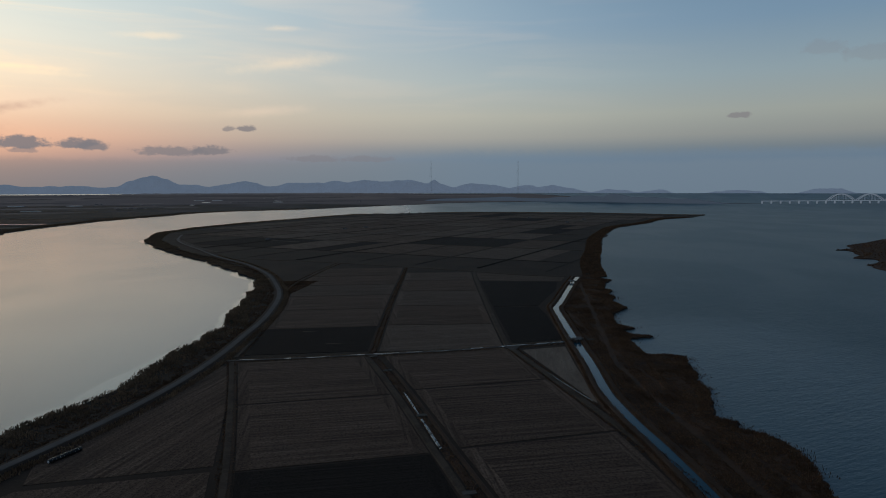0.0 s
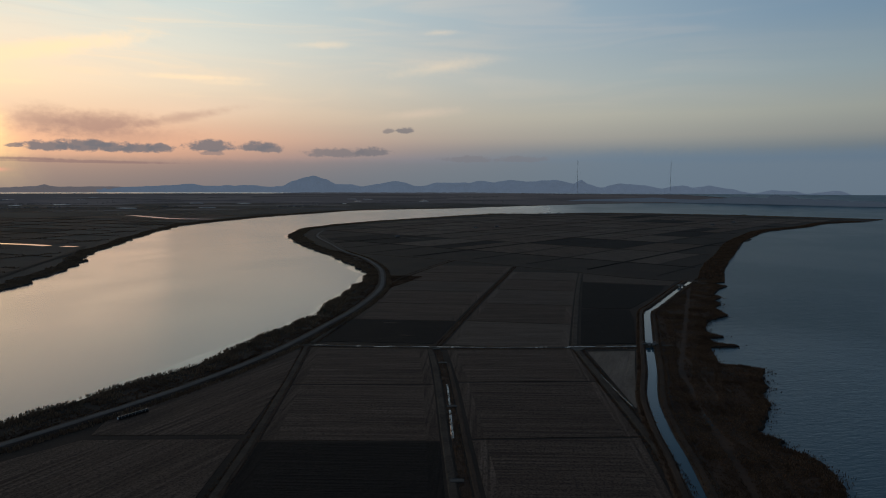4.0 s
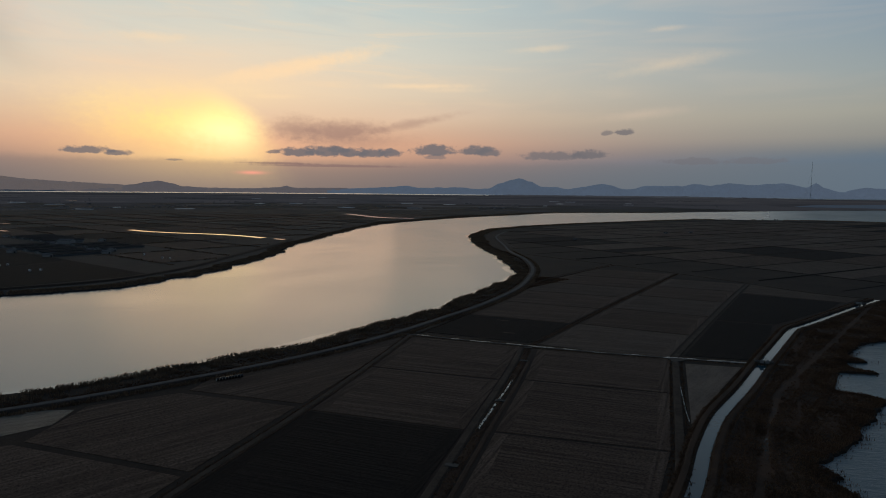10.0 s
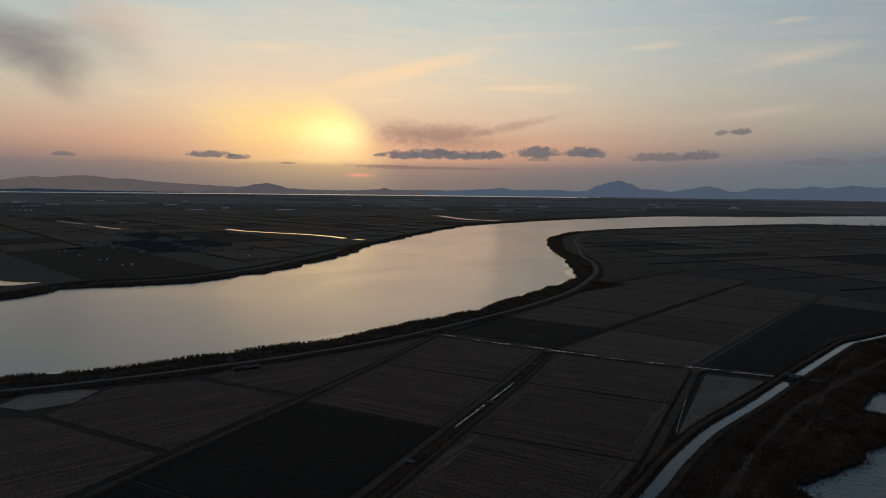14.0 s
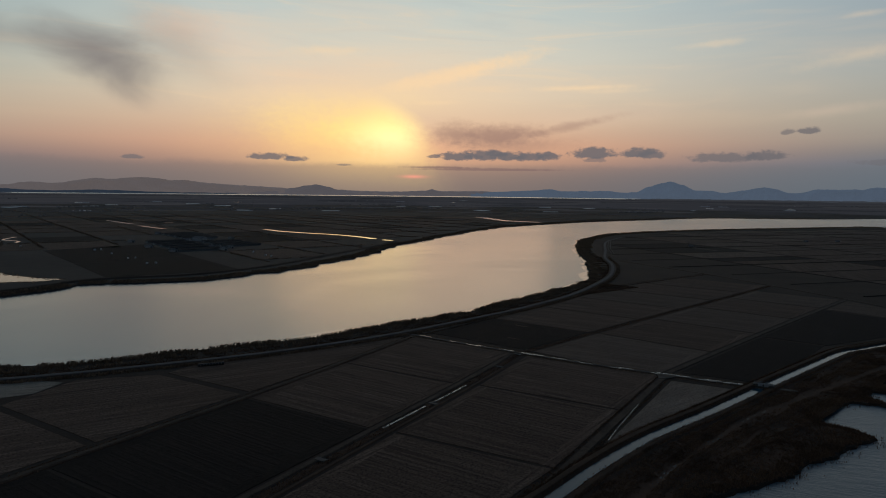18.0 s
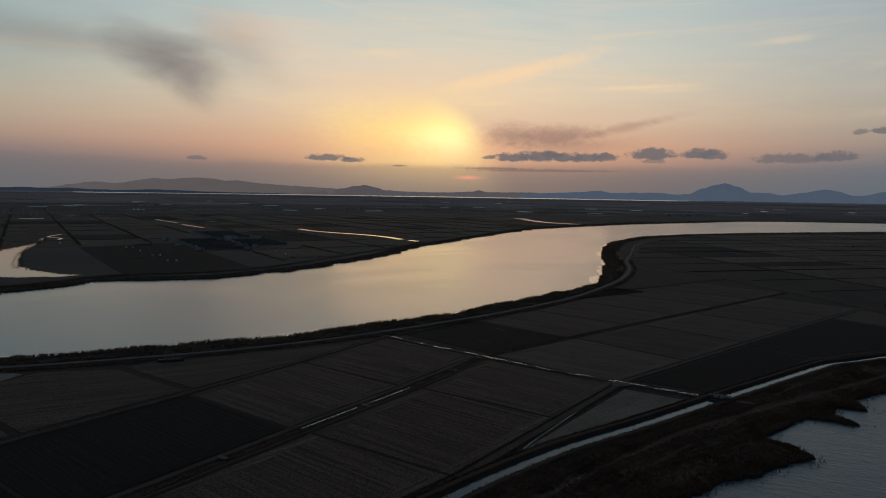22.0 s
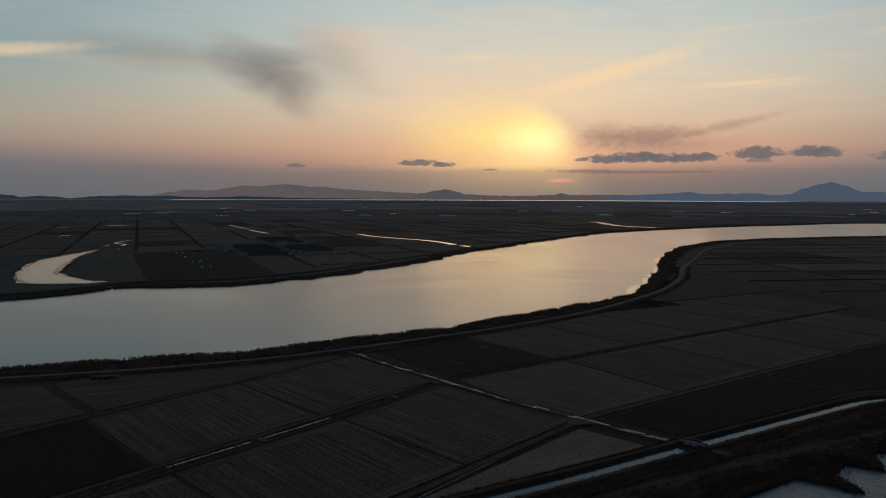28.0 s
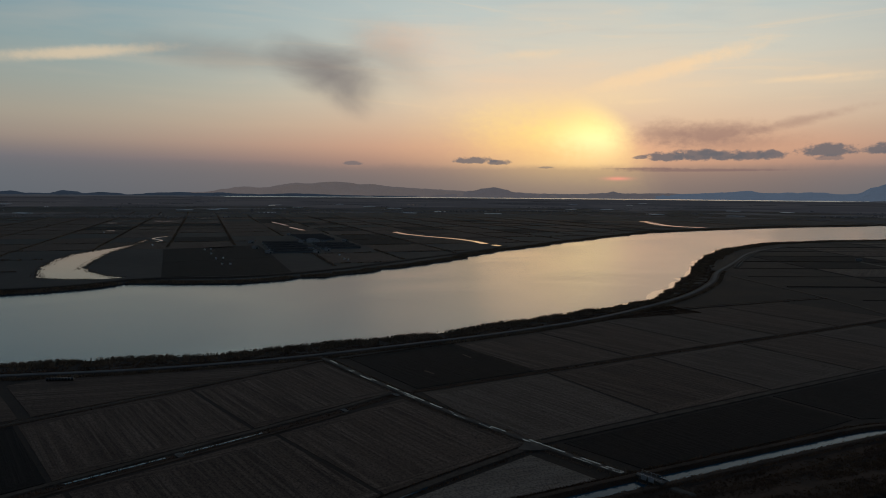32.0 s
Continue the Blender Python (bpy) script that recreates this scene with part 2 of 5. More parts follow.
def field_mat(name, a, b, stripe, across=0.42, along=0.014, k=0.5):
    """A harvested or ploughed plot: rows along local x, tracks, patches, and a shade of its own."""
    m, t, p = material(name)
    o = obj_coord(t)
    info = t.nodes.new("ShaderNodeObjectInfo")
    rnd = N(t, info.outputs["Random"])
    rows = noise_tex(t, stretched(t, o, along, across), 1.0, 5, 0.66).step(0.4, 0.62)
    wide = noise_tex(t, stretched(t, o, along * 0.7, across * 0.22), 1.0, 2, 0.5).step(0.3, 0.7)
    patch = noise_tex(t, position(t), 0.035, 5, 0.62, 0.5).step(0.3, 0.72)
    grain = noise_tex(t, position(t), 1.1, 4, 0.78)
    col = mix(t, patch, a, b)
    col = mix(t, rows * (patch * 0.6 + 0.55) * k, col, stripe)
    col = mix(t, wide * 0.3, col, tuple(v * 0.62 for v in a))
    col = mix(t, grain.step(0.44, 0.62) * 0.75, col, tuple(v * 0.42 for v in b))
    hsv = t.nodes.new("ShaderNodeHueSaturation")
    t.links.new(col.s, hsv.inputs["Color"])
    t.links.new((rnd * 0.26 + 0.88).s, hsv.inputs["Value"])
    t.links.new(hsv.outputs[0], p.inputs["Base Color"])
    p.inputs["Roughness"].default_value = 0.95
    p.inputs["Specular IOR Level"].default_value = 0.1
    bump(t, p, rows + grain * 0.5, 0.7, 0.25)
    return m


SOIL = earth("bank_soil", (0.036, 0.025, 0.018), (0.023, 0.017, 0.013), (0.058, 0.04, 0.028))
MARSH = earth("marsh_soil", (0.07, 0.038, 0.023), (0.036, 0.022, 0.015), (0.1, 0.057, 0.034), 0.05, 0.5)
PLAIN = earth("plain_soil", (0.05, 0.043, 0.037), (0.034, 0.03, 0.027), (0.065, 0.056, 0.047), 0.004, 0.05)
BUND = earth("bund_grass", (0.066, 0.04, 0.026), (0.038, 0.025, 0.018), (0.098, 0.06, 0.037), 0.05, 1.2)
STUBBLE = field_mat("stubble", (0.108, 0.072, 0.052), (0.062, 0.041, 0.03), (0.2, 0.142, 0.104), 0.45, 0.01, 0.75)
PALE = field_mat("pale_stubble", (0.132, 0.096, 0.072), (0.082, 0.058, 0.043), (0.205, 0.155, 0.118), 0.42, 0.01, 0.65)
BLEACHED = field_mat("bleached_stubble", (0.23, 0.18, 0.138), (0.16, 0.124, 0.094), (0.3, 0.24, 0.186), 0.3, 0.03)
PLOUGHED = field_mat("ploughed_soil", (0.017, 0.014, 0.012), (0.012, 0.01, 0.009), (0.027, 0.022, 0.019), 0.6, 0.012, 0.5)
WET = field_mat("wet_plot", (0.075, 0.07, 0.064), (0.045, 0.041, 0.037), (0.11, 0.105, 0.098), 0.3, 0.05)
WET.node_tree.nodes["Principled BSDF"].inputs["Roughness"].default_value = 0.5
WET.node_tree.nodes["Principled BSDF"].inputs["Specular IOR Level"].default_value = 0.12
ASPHALT = earth("old_asphalt", (0.08, 0.078, 0.078), (0.058, 0.057, 0.058), (0.1, 0.097, 0.094), 0.06, 1.5, 0.85, 0.03)
CONCRETE = earth("track_concrete", (0.07, 0.06, 0.051), (0.04, 0.034, 0.029), (0.115, 0.102, 0.088), 0.15, 1.2, 0.85, 0.03)
DIRT = earth("dirt_track", (0.068, 0.05, 0.037), (0.04, 0.029, 0.021), (0.105, 0.082, 0.062), 0.1, 1.0)


def reed_mat(name, a, b, c):
    m, t, p = material(name)
    geo = t.nodes.new("ShaderNodeNewGeometry")
    r = N(t, geo.outputs["Random Per Island"])
    col = r.ramp([(0.0, a), (0.55, b), (1.0, c)])
    patch = noise_tex(t, position(t), 0.06, 3, 0.5).step(0.35, 0.7)
    col = mix(t, patch * 0.6, col, tuple(v * 0.55 for v in a))
    t.links.new(col.s, p.inputs["Base Color"])
    p.inputs["Roughness"].default_value = 0.9
    p.inputs["Specular IOR Level"].default_value = 0.1
    return m


REED = reed_mat("dry_reed", (0.14, 0.086, 0.054), (0.22, 0.142, 0.088), (0.33, 0.22, 0.138))
RUSSET = reed_mat("russet_marsh_grass", (0.085, 0.047, 0.028), (0.145, 0.081, 0.047), (0.24, 0.138, 0.082))
LEAF = reed_mat("dark_tree_leaves", (0.07, 0.06, 0.04), (0.09, 0.075, 0.05), (0.12, 0.1, 0.068))


def water_mat(name, calm):
    m, t, p = material(name)
    pos = position(t)
    xyz = t.nodes.new("ShaderNodeSeparateXYZ")
    t.links.new(pos.s, xyz.inputs[0])
    px = N(t, xyz.outputs[0])
    # the open water east of the island is ruffled by wind
    windy = px.step(-200, 140) if not calm else None
    slick = noise_tex(t, stretched(t, pos, 1.0, 0.6), 0.006, 4, 0.55, 0.8).step(0.38, 0.62)
    turn = stretched(t, pos, 1.0, 1.0)
    turn.s.node.inputs["Rotation"].default_value = (0, 0, radians(-25))
    ripple = noise_tex(t, stretched(t, turn, 0.45, 1.6), 0.34, 4, 0.65)
    chop = noise_tex(t, stretched(t, turn, 0.5, 1.5), 0.06, 3, 0.55)
    n = t.nodes.new("ShaderNodeBump")
    n.inputs["Distance"].default_value = 1.0
    height = ripple * 0.5 + chop * 0.5
    if calm:
        n.inputs["Strength"].default_value = 0.04
        p.inputs["Roughness"].default_value = 0.06
    else:
        away = (px - CX).op("ABSOLUTE").op("MAXIMUM", (N(t, xyz.outputs[1]) - CY).op("ABSOLUTE"))
        t.links.new((windy * away.step(1700, 350, 0.1, 0.7)).s, n.inputs["Strength"])
        t.links.new((slick * 0.03 + 0.2 + (windy * 0.16)).s, p.inputs["Roughness"])
        t.links.new(mix(t, windy, (0.012, 0.058, 0.09), (0.01, 0.058, 0.082)).s, p.inputs["Base Color"])
        t.links.new((windy * -0.42 + (px.step(300, 190) * N(t, xyz.outputs[1]).step(540, 420) * windy * 0.3) + 1.65).s, p.inputs["IOR"])
    t.links.new(height.s, n.inputs["Height"])
    t.links.new(n.outputs[0], p.inputs["Normal"])
    p.inputs["Base Color"].default_value = (0.01, 0.055, 0.082, 1)
    p.inputs["IOR"].default_value = 1.45 if not calm else 1.24
    return m


WATER = water_mat("river_water", False)
STILL = water_mat("still_water", True)
LEE = water_mat("sheltered_water", True)
LEE.node_tree.nodes["Principled BSDF"].inputs["IOR"].default_value = 1.85
LEE.node_tree.nodes["Principled BSDF"].inputs["Roughness"].default_value = 0.13
PUDDLE = water_mat("puddle_water", True)
PUDDLE.node_tree.nodes["Principled BSDF"].inputs["IOR"].default_value = 1.6


def plain_mat(name, c, rough=0.7, metal=0.0, vary=0.35, scale=3.0):
    m, t, p = material(name)
    n = noise_tex(t, obj_coord(t), scale, 4, 0.6).step(0.3, 0.75)
    col = mix(t, n * vary, c, tuple(v * 0.5 for v in c))
    t.links.new(col.s, p.inputs["Base Color"])
    p.inputs["Roughness"].default_value, p.inputs["Metallic"].default_value = rough, metal
    return m


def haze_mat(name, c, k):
    """Far country seen through miles of haze, which is painted as colour and emission."""
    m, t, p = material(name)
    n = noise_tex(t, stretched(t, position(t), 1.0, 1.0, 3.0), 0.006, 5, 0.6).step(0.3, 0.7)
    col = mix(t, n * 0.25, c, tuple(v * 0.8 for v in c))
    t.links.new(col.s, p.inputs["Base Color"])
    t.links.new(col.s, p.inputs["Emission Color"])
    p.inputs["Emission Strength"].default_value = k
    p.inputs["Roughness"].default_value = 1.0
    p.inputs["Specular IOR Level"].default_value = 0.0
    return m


# ---------------------------------------------------------------- geometry helpers
NEAR, REACH, EYE = 2600.0, 2050.0, 98.5


def far(x, y, z=0.0):
    """The far country, drawn in towards the viewpoint along its line of sight so that all of it lies within five kilometres."""
    dx, dy = x - CX, y - CY
    d = math.hypot(dx, dy)
    if d <= NEAR:
        return (x, y, z)
    k = (NEAR + (d - NEAR) * REACH / (d - NEAR + REACH)) / d
    return (CX + dx * k, CY + dy * k, EYE * (1 - k) + z * k)


def far_pose(x, y, z=0.0, rz=0.0):
    """The pose, drawn in and scaled alike, of a thing that stands in the far country."""
    d = math.hypot(x - CX, y - CY)
    k = 1.0 if d <= NEAR else (NEAR + (d - NEAR) * REACH / (d - NEAR + REACH)) / d
    return Matrix.Translation(far(x, y, z)) @ pose(0, 0, 0, 0, 0, rz) @ Matrix.Scale(k, 4)


def mesh_of(name, verts, faces, mat, smooth=False):
    me = bpy.data.meshes.new(name)
    me.from_pydata(verts, [], faces)
    me.materials.append(mat)
    if smooth:
        me.polygons.foreach_set("use_smooth", [True] * len(me.polygons))
    me.update()
    return me


def thing(name, label, category, group="", kind="", at=(0, 0, 0), rz=0.0):
    ob = new(name)
    ob.empty_display_size = 0.5
    ob.matrix_world = pose(*at, 0, 0, rz)
    return tagged(ob, label, category, group, kind)


def part(name, bm, mat, parent, label=""):
    me = bpy.data.meshes.new(name)
    bm.to_mesh(me)
    bm.free()
    me.materials.append(mat)
    ob = new(name, me)
    ob.parent = parent
    if label:
        ob["label"] = label
    return ob


def solid(name, verts, faces, mat, label, category, group="", kind="", parent=None):
    ob = new(name, mesh_of(name, verts, faces, mat))
    if parent:
        ob.parent = parent
    return tagged(ob, label, category, group, kind)


def dense(pts, step, jag=0.0, seed=0, closed=False):
    """A polyline resampled at about step metres, its points shaken sideways by jag."""
    rng = random.Random(seed)
    out = []
    pairs = list(zip(pts, pts[1:] + pts[:1] if closed else pts[1:]))
    for a, b in pairs:
        n = max(1, int(math.dist(a, b) / step))
        nx, ny = (b[1] - a[1]) / math.dist(a, b), (a[0] - b[0]) / math.dist(a, b)
        for i in range(n):
            f = i / n
            j = jag * rng.uniform(-1, 1) * (0.35 if i == 0 else 1)
            out.append((a[0] + (b[0] - a[0]) * f + nx * j, a[1] + (b[1] - a[1]) * f + ny * j))
    if not closed:
        out.append(pts[-1])
    return out


def smooth_line(pts, n=6):
    """Catmull-Rom through the points."""
    p = [pts[0]] + list(pts) + [pts[-1]]
    out = []
    for i in range(1, len(p) - 2):
        for k in range(n):
            f = k / n
            out.append(tuple(0.5 * (2 * p[i][c] + (p[i + 1][c] - p[i - 1][c]) * f + (2 * p[i - 1][c] - 5 * p[i][c] + 4 * p[i + 1][c] - p[i + 2][c]) * f * f
                                    + (3 * p[i][c] - p[i - 1][c] - 3 * p[i + 1][c] + p[i + 2][c]) * f ** 3) for c in (0, 1)))
    out.append(tuple(pts[-1]))
    return out


def inside(x, y, poly):
    hit = False
    j = len(poly) - 1
    for i in range(len(poly)):
        (xi, yi), (xj, yj) = poly[i], poly[j]
        if (yi > y) != (yj > y) and x < (xj - xi) * (y - yi) / (yj - yi) + xi:
            hit = not hit
        j = i
    return hit


from mathutils.geometry import delaunay_2d_cdt


def sheet(name, outline, z, mat, label, category, kind="structure", inner=(), skirt=0.0, lift=None):
    """A flat piece of land within an outline, with a bank that dips under the water."""
    pts = [Vector(p) for p in outline]
    n = len(pts)
    pts += [Vector(p) for p in inner if inside(p[0], p[1], outline)]
    v, e, f, *_ = delaunay_2d_cdt(pts, [(i, (i + 1) % n) for i in range(n)], [], 1, 1e-4)
    verts = [far(p.x, p.y, z if lift is None else lift(p.x, p.y)) for p in v]
    faces = [tuple(q) for q in f]
    if skirt:
        area = sum(outline[i - 1][0] * outline[i][1] - outline[i][0] * outline[i - 1][1] for i in range(n))
        sgn = 1 if area > 0 else -1
        base = len(verts)
        for i, (x, y) in enumerate(outline):
            (ax, ay), (bx, by) = outline[i - 1], outline[(i + 1) % n]
            d = math.hypot(bx - ax, by - ay) or 1
            nx, ny = (by - ay) / d * sgn, (ax - bx) / d * sgn
            verts.append(far(x, y, z))
            verts.append(far(x + nx * skirt, y + ny * skirt, z - 3.0))
        for i in range(n):
            a, b = base + 2 * i, base + 2 * ((i + 1) % n)
            faces.append((a, a + 1, b + 1, b) if sgn > 0 else (b, b + 1, a + 1, a))
    return solid(name, verts, faces, mat, label, category, kind=kind)


def ribbon_mesh(pts, profile):
    """Verts and faces of a strip along pts; profile: (sideways, height) from left to right."""
    verts, faces, m = [], [], len(profile)
    for i, (x, y) in enumerate(pts):
        a, b = pts[max(0, i - 1)], pts[min(len(pts) - 1, i + 1)]
        d = math.hypot(b[0] - a[0], b[1] - a[1]) or 1
        nx, ny = (b[1] - a[1]) / d, -(b[0] - a[0]) / d
        verts += [far(x + nx * s, y + ny * s, h) for s, h in profile]
    for i in range(len(pts) - 1):
        for k in range(m - 1):
            a = i * m + k
            faces.append((a, a + 1, a + m + 1, a + m))
    return verts, faces


def strip(name, pts, width, height, mat, label, category, kind="structure", group="", base=0.0, parent=None, crown=0.0, slope=0.4):
    w = width / 2
    prof = [(-w - slope, base - 0.05), (-w, base + height), (0, base + height + crown), (w, base + height), (w + slope, base - 0.05)]
    v, f = ribbon_mesh(pts, prof)
    return solid(name, v, f, mat, label, category, group, kind, parent)


def clean(bm):
    bmesh.ops.recalc_face_normals(bm, faces=bm.faces)
    return bm


# ---------------------------------------------------------------- the plan
WEST_BANK = [(-441, -404), (-342.4, -108.3), (-260.2, 86.7), (-225, 160.3), (-207.2, 190.4), (-195, 230), (-183, 276), (-170, 312.6), (-165.2, 351.8), (-162.1, 405), (-154.7, 478),
             (-163.5, 523), (-171.2, 623), (-186.6, 720), (-226.7, 796), (-299.7, 910), (-418, 1078), (-522, 1253), (-593, 1487), (-579, 1680), (-518, 1904), (-416, 2149),
             (-329.2, 2368), (-224.8, 2556)]
NORTH_SHORE = [(12.7, 2666), (203.8, 2722), (567, 2657), (773, 2559), (951, 2436), (1043, 2396)]
EAST_SHORE = [(916, 2210), (776, 2094), (643, 1864), (502, 1675), (423, 1492), (344, 1275), (284, 1060), (246, 933), (226, 860), (203, 755), (201, 744), (185, 729), (197, 713), (184, 690),
              (171, 652), (176, 640), (165, 617), (168, 602), (158, 580), (161, 546), (150, 532), (141, 520), (138, 508), (134, 490), (131, 480), (141, 466), (130, 460), (131, 447), (145, 440), (127, 434), (121, 414), (121, 397), (126, 389),
              (135, 391), (145, 385), (139, 366), (137, 350), (131, 336), (131, 322), (123, 301), (115, 283), (123, 275), (118, 269), (127, 262), (131, 248), (130, 236), (126, 222), (121, 207),
              (114, 105), (104, -88), (87, -401)]
ISLAND = WEST_BANK + NORTH_SHORE + EAST_SHORE
FAR_BANK = [(-929, -892), (-644, -286.6), (-537, 67.8), (-512, 155.5), (-494, 199), (-498, 264.9), (-526, 305.2), (-502, 354.1), (-473, 414), (-496, 537), (-534, 635), (-574, 735), (-657, 840), (-724, 991), (-799, 1149),
            (-879, 1351), (-952, 1536), (-977, 1768), (-985, 2089), (-959, 2318), (-855, 2805), (-534, 3196), (-172.4, 3803), (147.4, 4362), (582, 4746), (1040, 4834), (1376, 4539), (1630, 4195), (2084, 4041)]
RIVER_ROAD = [(-437, -285.5), (-311.2, -49.6), (-239, 81.8), (-199.1, 149.6), (-183.4, 181.6), (-167.5, 223.9), (-149.1, 281.2), (-138.1, 335.1), (-133.1, 386), (-131.9, 448), (-132.4, 516), (-142.1, 611),
              (-161.9, 691), (-193, 783), (-245.1, 884), (-304.1, 970), (-364.1, 1079), (-465, 1263), (-518, 1432)]
CROSS_ROAD = [(-132.2, 383.1), (-120.4, 385), (-82, 389.8), (-41.6, 395.7), (0.9, 403), (42.4, 413), (70.2, 420), (88.1, 426), (104, 431)]
DITCH_SOUTH = [(-40.7, 391.7), (-31.5, 361.3), (-22.3, 325.9), (-13.6, 290.5), (-5.4, 256), (3.6, 219.5), (14.5, 174.1), (26.5, 115.1), (46.4, 28.1)]
DITCH_NORTH = [(-41.5, 401), (-40, 477), (-37, 594), (-32, 730), (-29, 832)]
ROAD_C = [(42.5, 415), (44.3, 516), (47, 633), (50.5, 740), (52.5, 786)]
ROAD_C_SOUTH = [(44.3, 408), (56.9, 341.5), (70.8, 267.8), (77.1, 221.8), (77.6, 163.1), (77.2, 66.7)]
DIAGONAL = [(-270, 953), (-222, 932), (-117, 887), (-29, 838), (53, 791), (95, 762), (130, 747), (162, 742)]
WEST_TRACK = [(-121.5, 382.1), (-100.5, 304.6), (-82.3, 232.8), (-66.6, 162.3), (-44, 66.9)]
INNER_TRACK = [(-122.2, 392.8), (-125.4, 477), (-130.3, 571), (-143.8, 669), (-134.7, 778), (-118.8, 890)]
CANAL = [(165, 735), (159, 717), (149, 690), (128.5, 628), (110, 571), (101, 545), (96, 500), (89, 427), (84, 368), (78.5, 319), (78.3, 278), (80, 250), (80.8, 222), (82, 173), (85, 67), (86, -49)]

WEST_LINE = dense(WEST_BANK, 14, 4.0, 1)
FAR_LINE = dense(FAR_BANK[:20], 24, 8.0, 5)
island_line = WEST_LINE + dense(NORTH_SHORE, 60, 6, 2) + dense(EAST_SHORE[:8], 25, 5, 3) + dense(EAST_SHORE[7:], 2.6, 1.0, 4)
grid = [(x + random.uniform(-20, 20), y + random.uniform(-20, 20)) for x in range(-700, 1150, 110) for y in range(-400, 3000, 110)]
sheet("ground_island", island_line, 0.0, SOIL, "low island of dark brown earth between two waters", "ground", inner=grid, skirt=2.5)

# far plain: outline to the river, then round beyond the horizon
arc = [(CX - 11700 * math.sin(radians(a)), CY + 11700 * math.cos(radians(a))) for a in range(-8, 130, 3)]
plain_line = FAR_LINE + dense(FAR_BANK[19:], 90, 14, 6) + [(2142, 4063), (1917, 4281), (1674, 5266)] + arc
rings = [(CX - d * math.sin(radians(a)), CY + d * math.cos(radians(a))) for d in (700, 1000, 1400, 1900, 2500, 3100, 3700, 4400, 5200, 6200, 7500, 9000, 10600) for a in range(-24, 126, 4)]
sheet("ground_plain", plain_line, 0.0, PLAIN, "wide dark farming plain across the river", "ground", inner=rings, skirt=2.5)
ISLET = [(729, 1115), (803, 1170), (888, 1245), (1100, 1396), (1218, 847), (666, 614), (540, 745), (556, 782), (572, 838), (600, 850), (629, 903), (610, 920), (648, 961), (676, 1035), (660, 1040), (713, 1063)]
sheet("ground_islet", dense(ISLET, 12, 3, 7, True), 0.3, MARSH, "reedy brown islet in the open water", "ground", skirt=2.5)


def water_sheet():
    rad = [0, 300, 700, 1200, 1800, 2600, 3200, 3900, 4800, 6000, 8000, 10500, 13500]
    verts, faces, m = [], [], 72
    for d in rad:
        for k in range(m):
            a = 2 * math.pi * k / m
            verts.append(far(CX + d * math.sin(a), CY + d * math.cos(a), -1.0))
    for i in range(len(rad) - 1):
        for k in range(m):
            faces.append((i * m + k, (i + 1) * m + k, (i + 1) * m + (k + 1) % m, i * m + (k + 1) % m))
    solid("water", verts, faces, WATER, "broad still river and wind-ruffled open water at dusk", "water", kind="structure")
    bed = [(x * 1.0, y * 1.0, -6.0) for x, y in ((-4600, -4600), (4800, -4600), (4800, 4800), (-4600, 4800))]
    solid("ground_bed", bed, [(0, 1, 2, 3)], SOIL, "muddy bed under the water", "ground", kind="structure")


water_sheet()
# smooth water in the lee of the reeds
lee_pts, lee_src = [], [q for q in smooth_line(WEST_LINE, 1) if q[1] > -60]
for i, (x, y) in enumerate(lee_src):
    (ax, ay), (bx, by) = lee_src[max(0, i - 1)], lee_src[min(len(lee_src) - 1, i + 1)]
    d = math.hypot(bx - ax, by - ay) or 1
    wide = max(1.0, 8.0 + 10 * noise.noise((i * 0.17, 5.0, 0)) + 4 * noise.noise((i * 0.7, 1.0, 0)))
    lee_pts.append((x, y, (by - ay) / d, -(bx - ax) / d, wide))
lv = [far(x + nx * s, y + ny * s, -0.985) for x, y, nx, ny, w in lee_pts for s in (2.5, -w)]
solid("water_lee", lv, [(2 * i, 2 * i + 2, 2 * i + 3, 2 * i + 1) for i in range(len(lee_pts) - 1)], LEE, "band of smooth water sheltered by the bank", "water", kind="structure")

# ---------------------------------------------------------------- roads, tracks, canal
strip("dike_river", smooth_line(RIVER_ROAD), 5.4, 0.85, SOIL, "low earth dike carrying the river road", "dike", slope=3.0)
strip("road_river", smooth_line(RIVER_ROAD), 3.7, 0.18, ASPHALT, "narrow grey asphalt farm road along the river dike", "road", crown=0.05, slope=0.15, base=0.82)
strip("bank_cross", smooth_line(CROSS_ROAD), 3.4, 0.42, BUND, "grassy bank under the farm track", "bank", slope=1.0)
strip("road_cross", smooth_line(CROSS_ROAD), 2.5, 0.09, CONCRETE, "worn concrete farm track with puddles in its ruts", "road", crown=0.03, slope=0.12, base=0.42)
strip("road_north", smooth_line(ROAD_C), 3.0, 0.4, DIRT, "straight dirt track between the fields", "road")
strip("road_southeast", smooth_line(ROAD_C_SOUTH), 3.0, 0.4, DIRT, "slanting dirt track beside the field drain", "road")
strip("road_diagonal", smooth_line(DIAGONAL), 3.2, 0.4, DIRT, "dirt track crossing the island", "road")
strip("road_west", smooth_line(WEST_TRACK), 2.4, 0.4, DIRT, "rutted dirt track with overgrown edges", "road")
strip("road_inner", smooth_line(INNER_TRACK), 2.6, 0.4, DIRT, "dirt track under the river dike", "road")
sheet("road_apron", [(38, 411), (44.4, 414), (50.3, 414), (47.5, 407), (44.8, 403), (42.9, 404), (41.8, 407)], 0.56, CONCRETE, "pale concrete apron where two tracks meet", "road", skirt=0.4)
strip("canal_water", smooth_line(CANAL), 4.7, 0.1, STILL, "straight irrigation canal reflecting the sky", "water", slope=0.3)
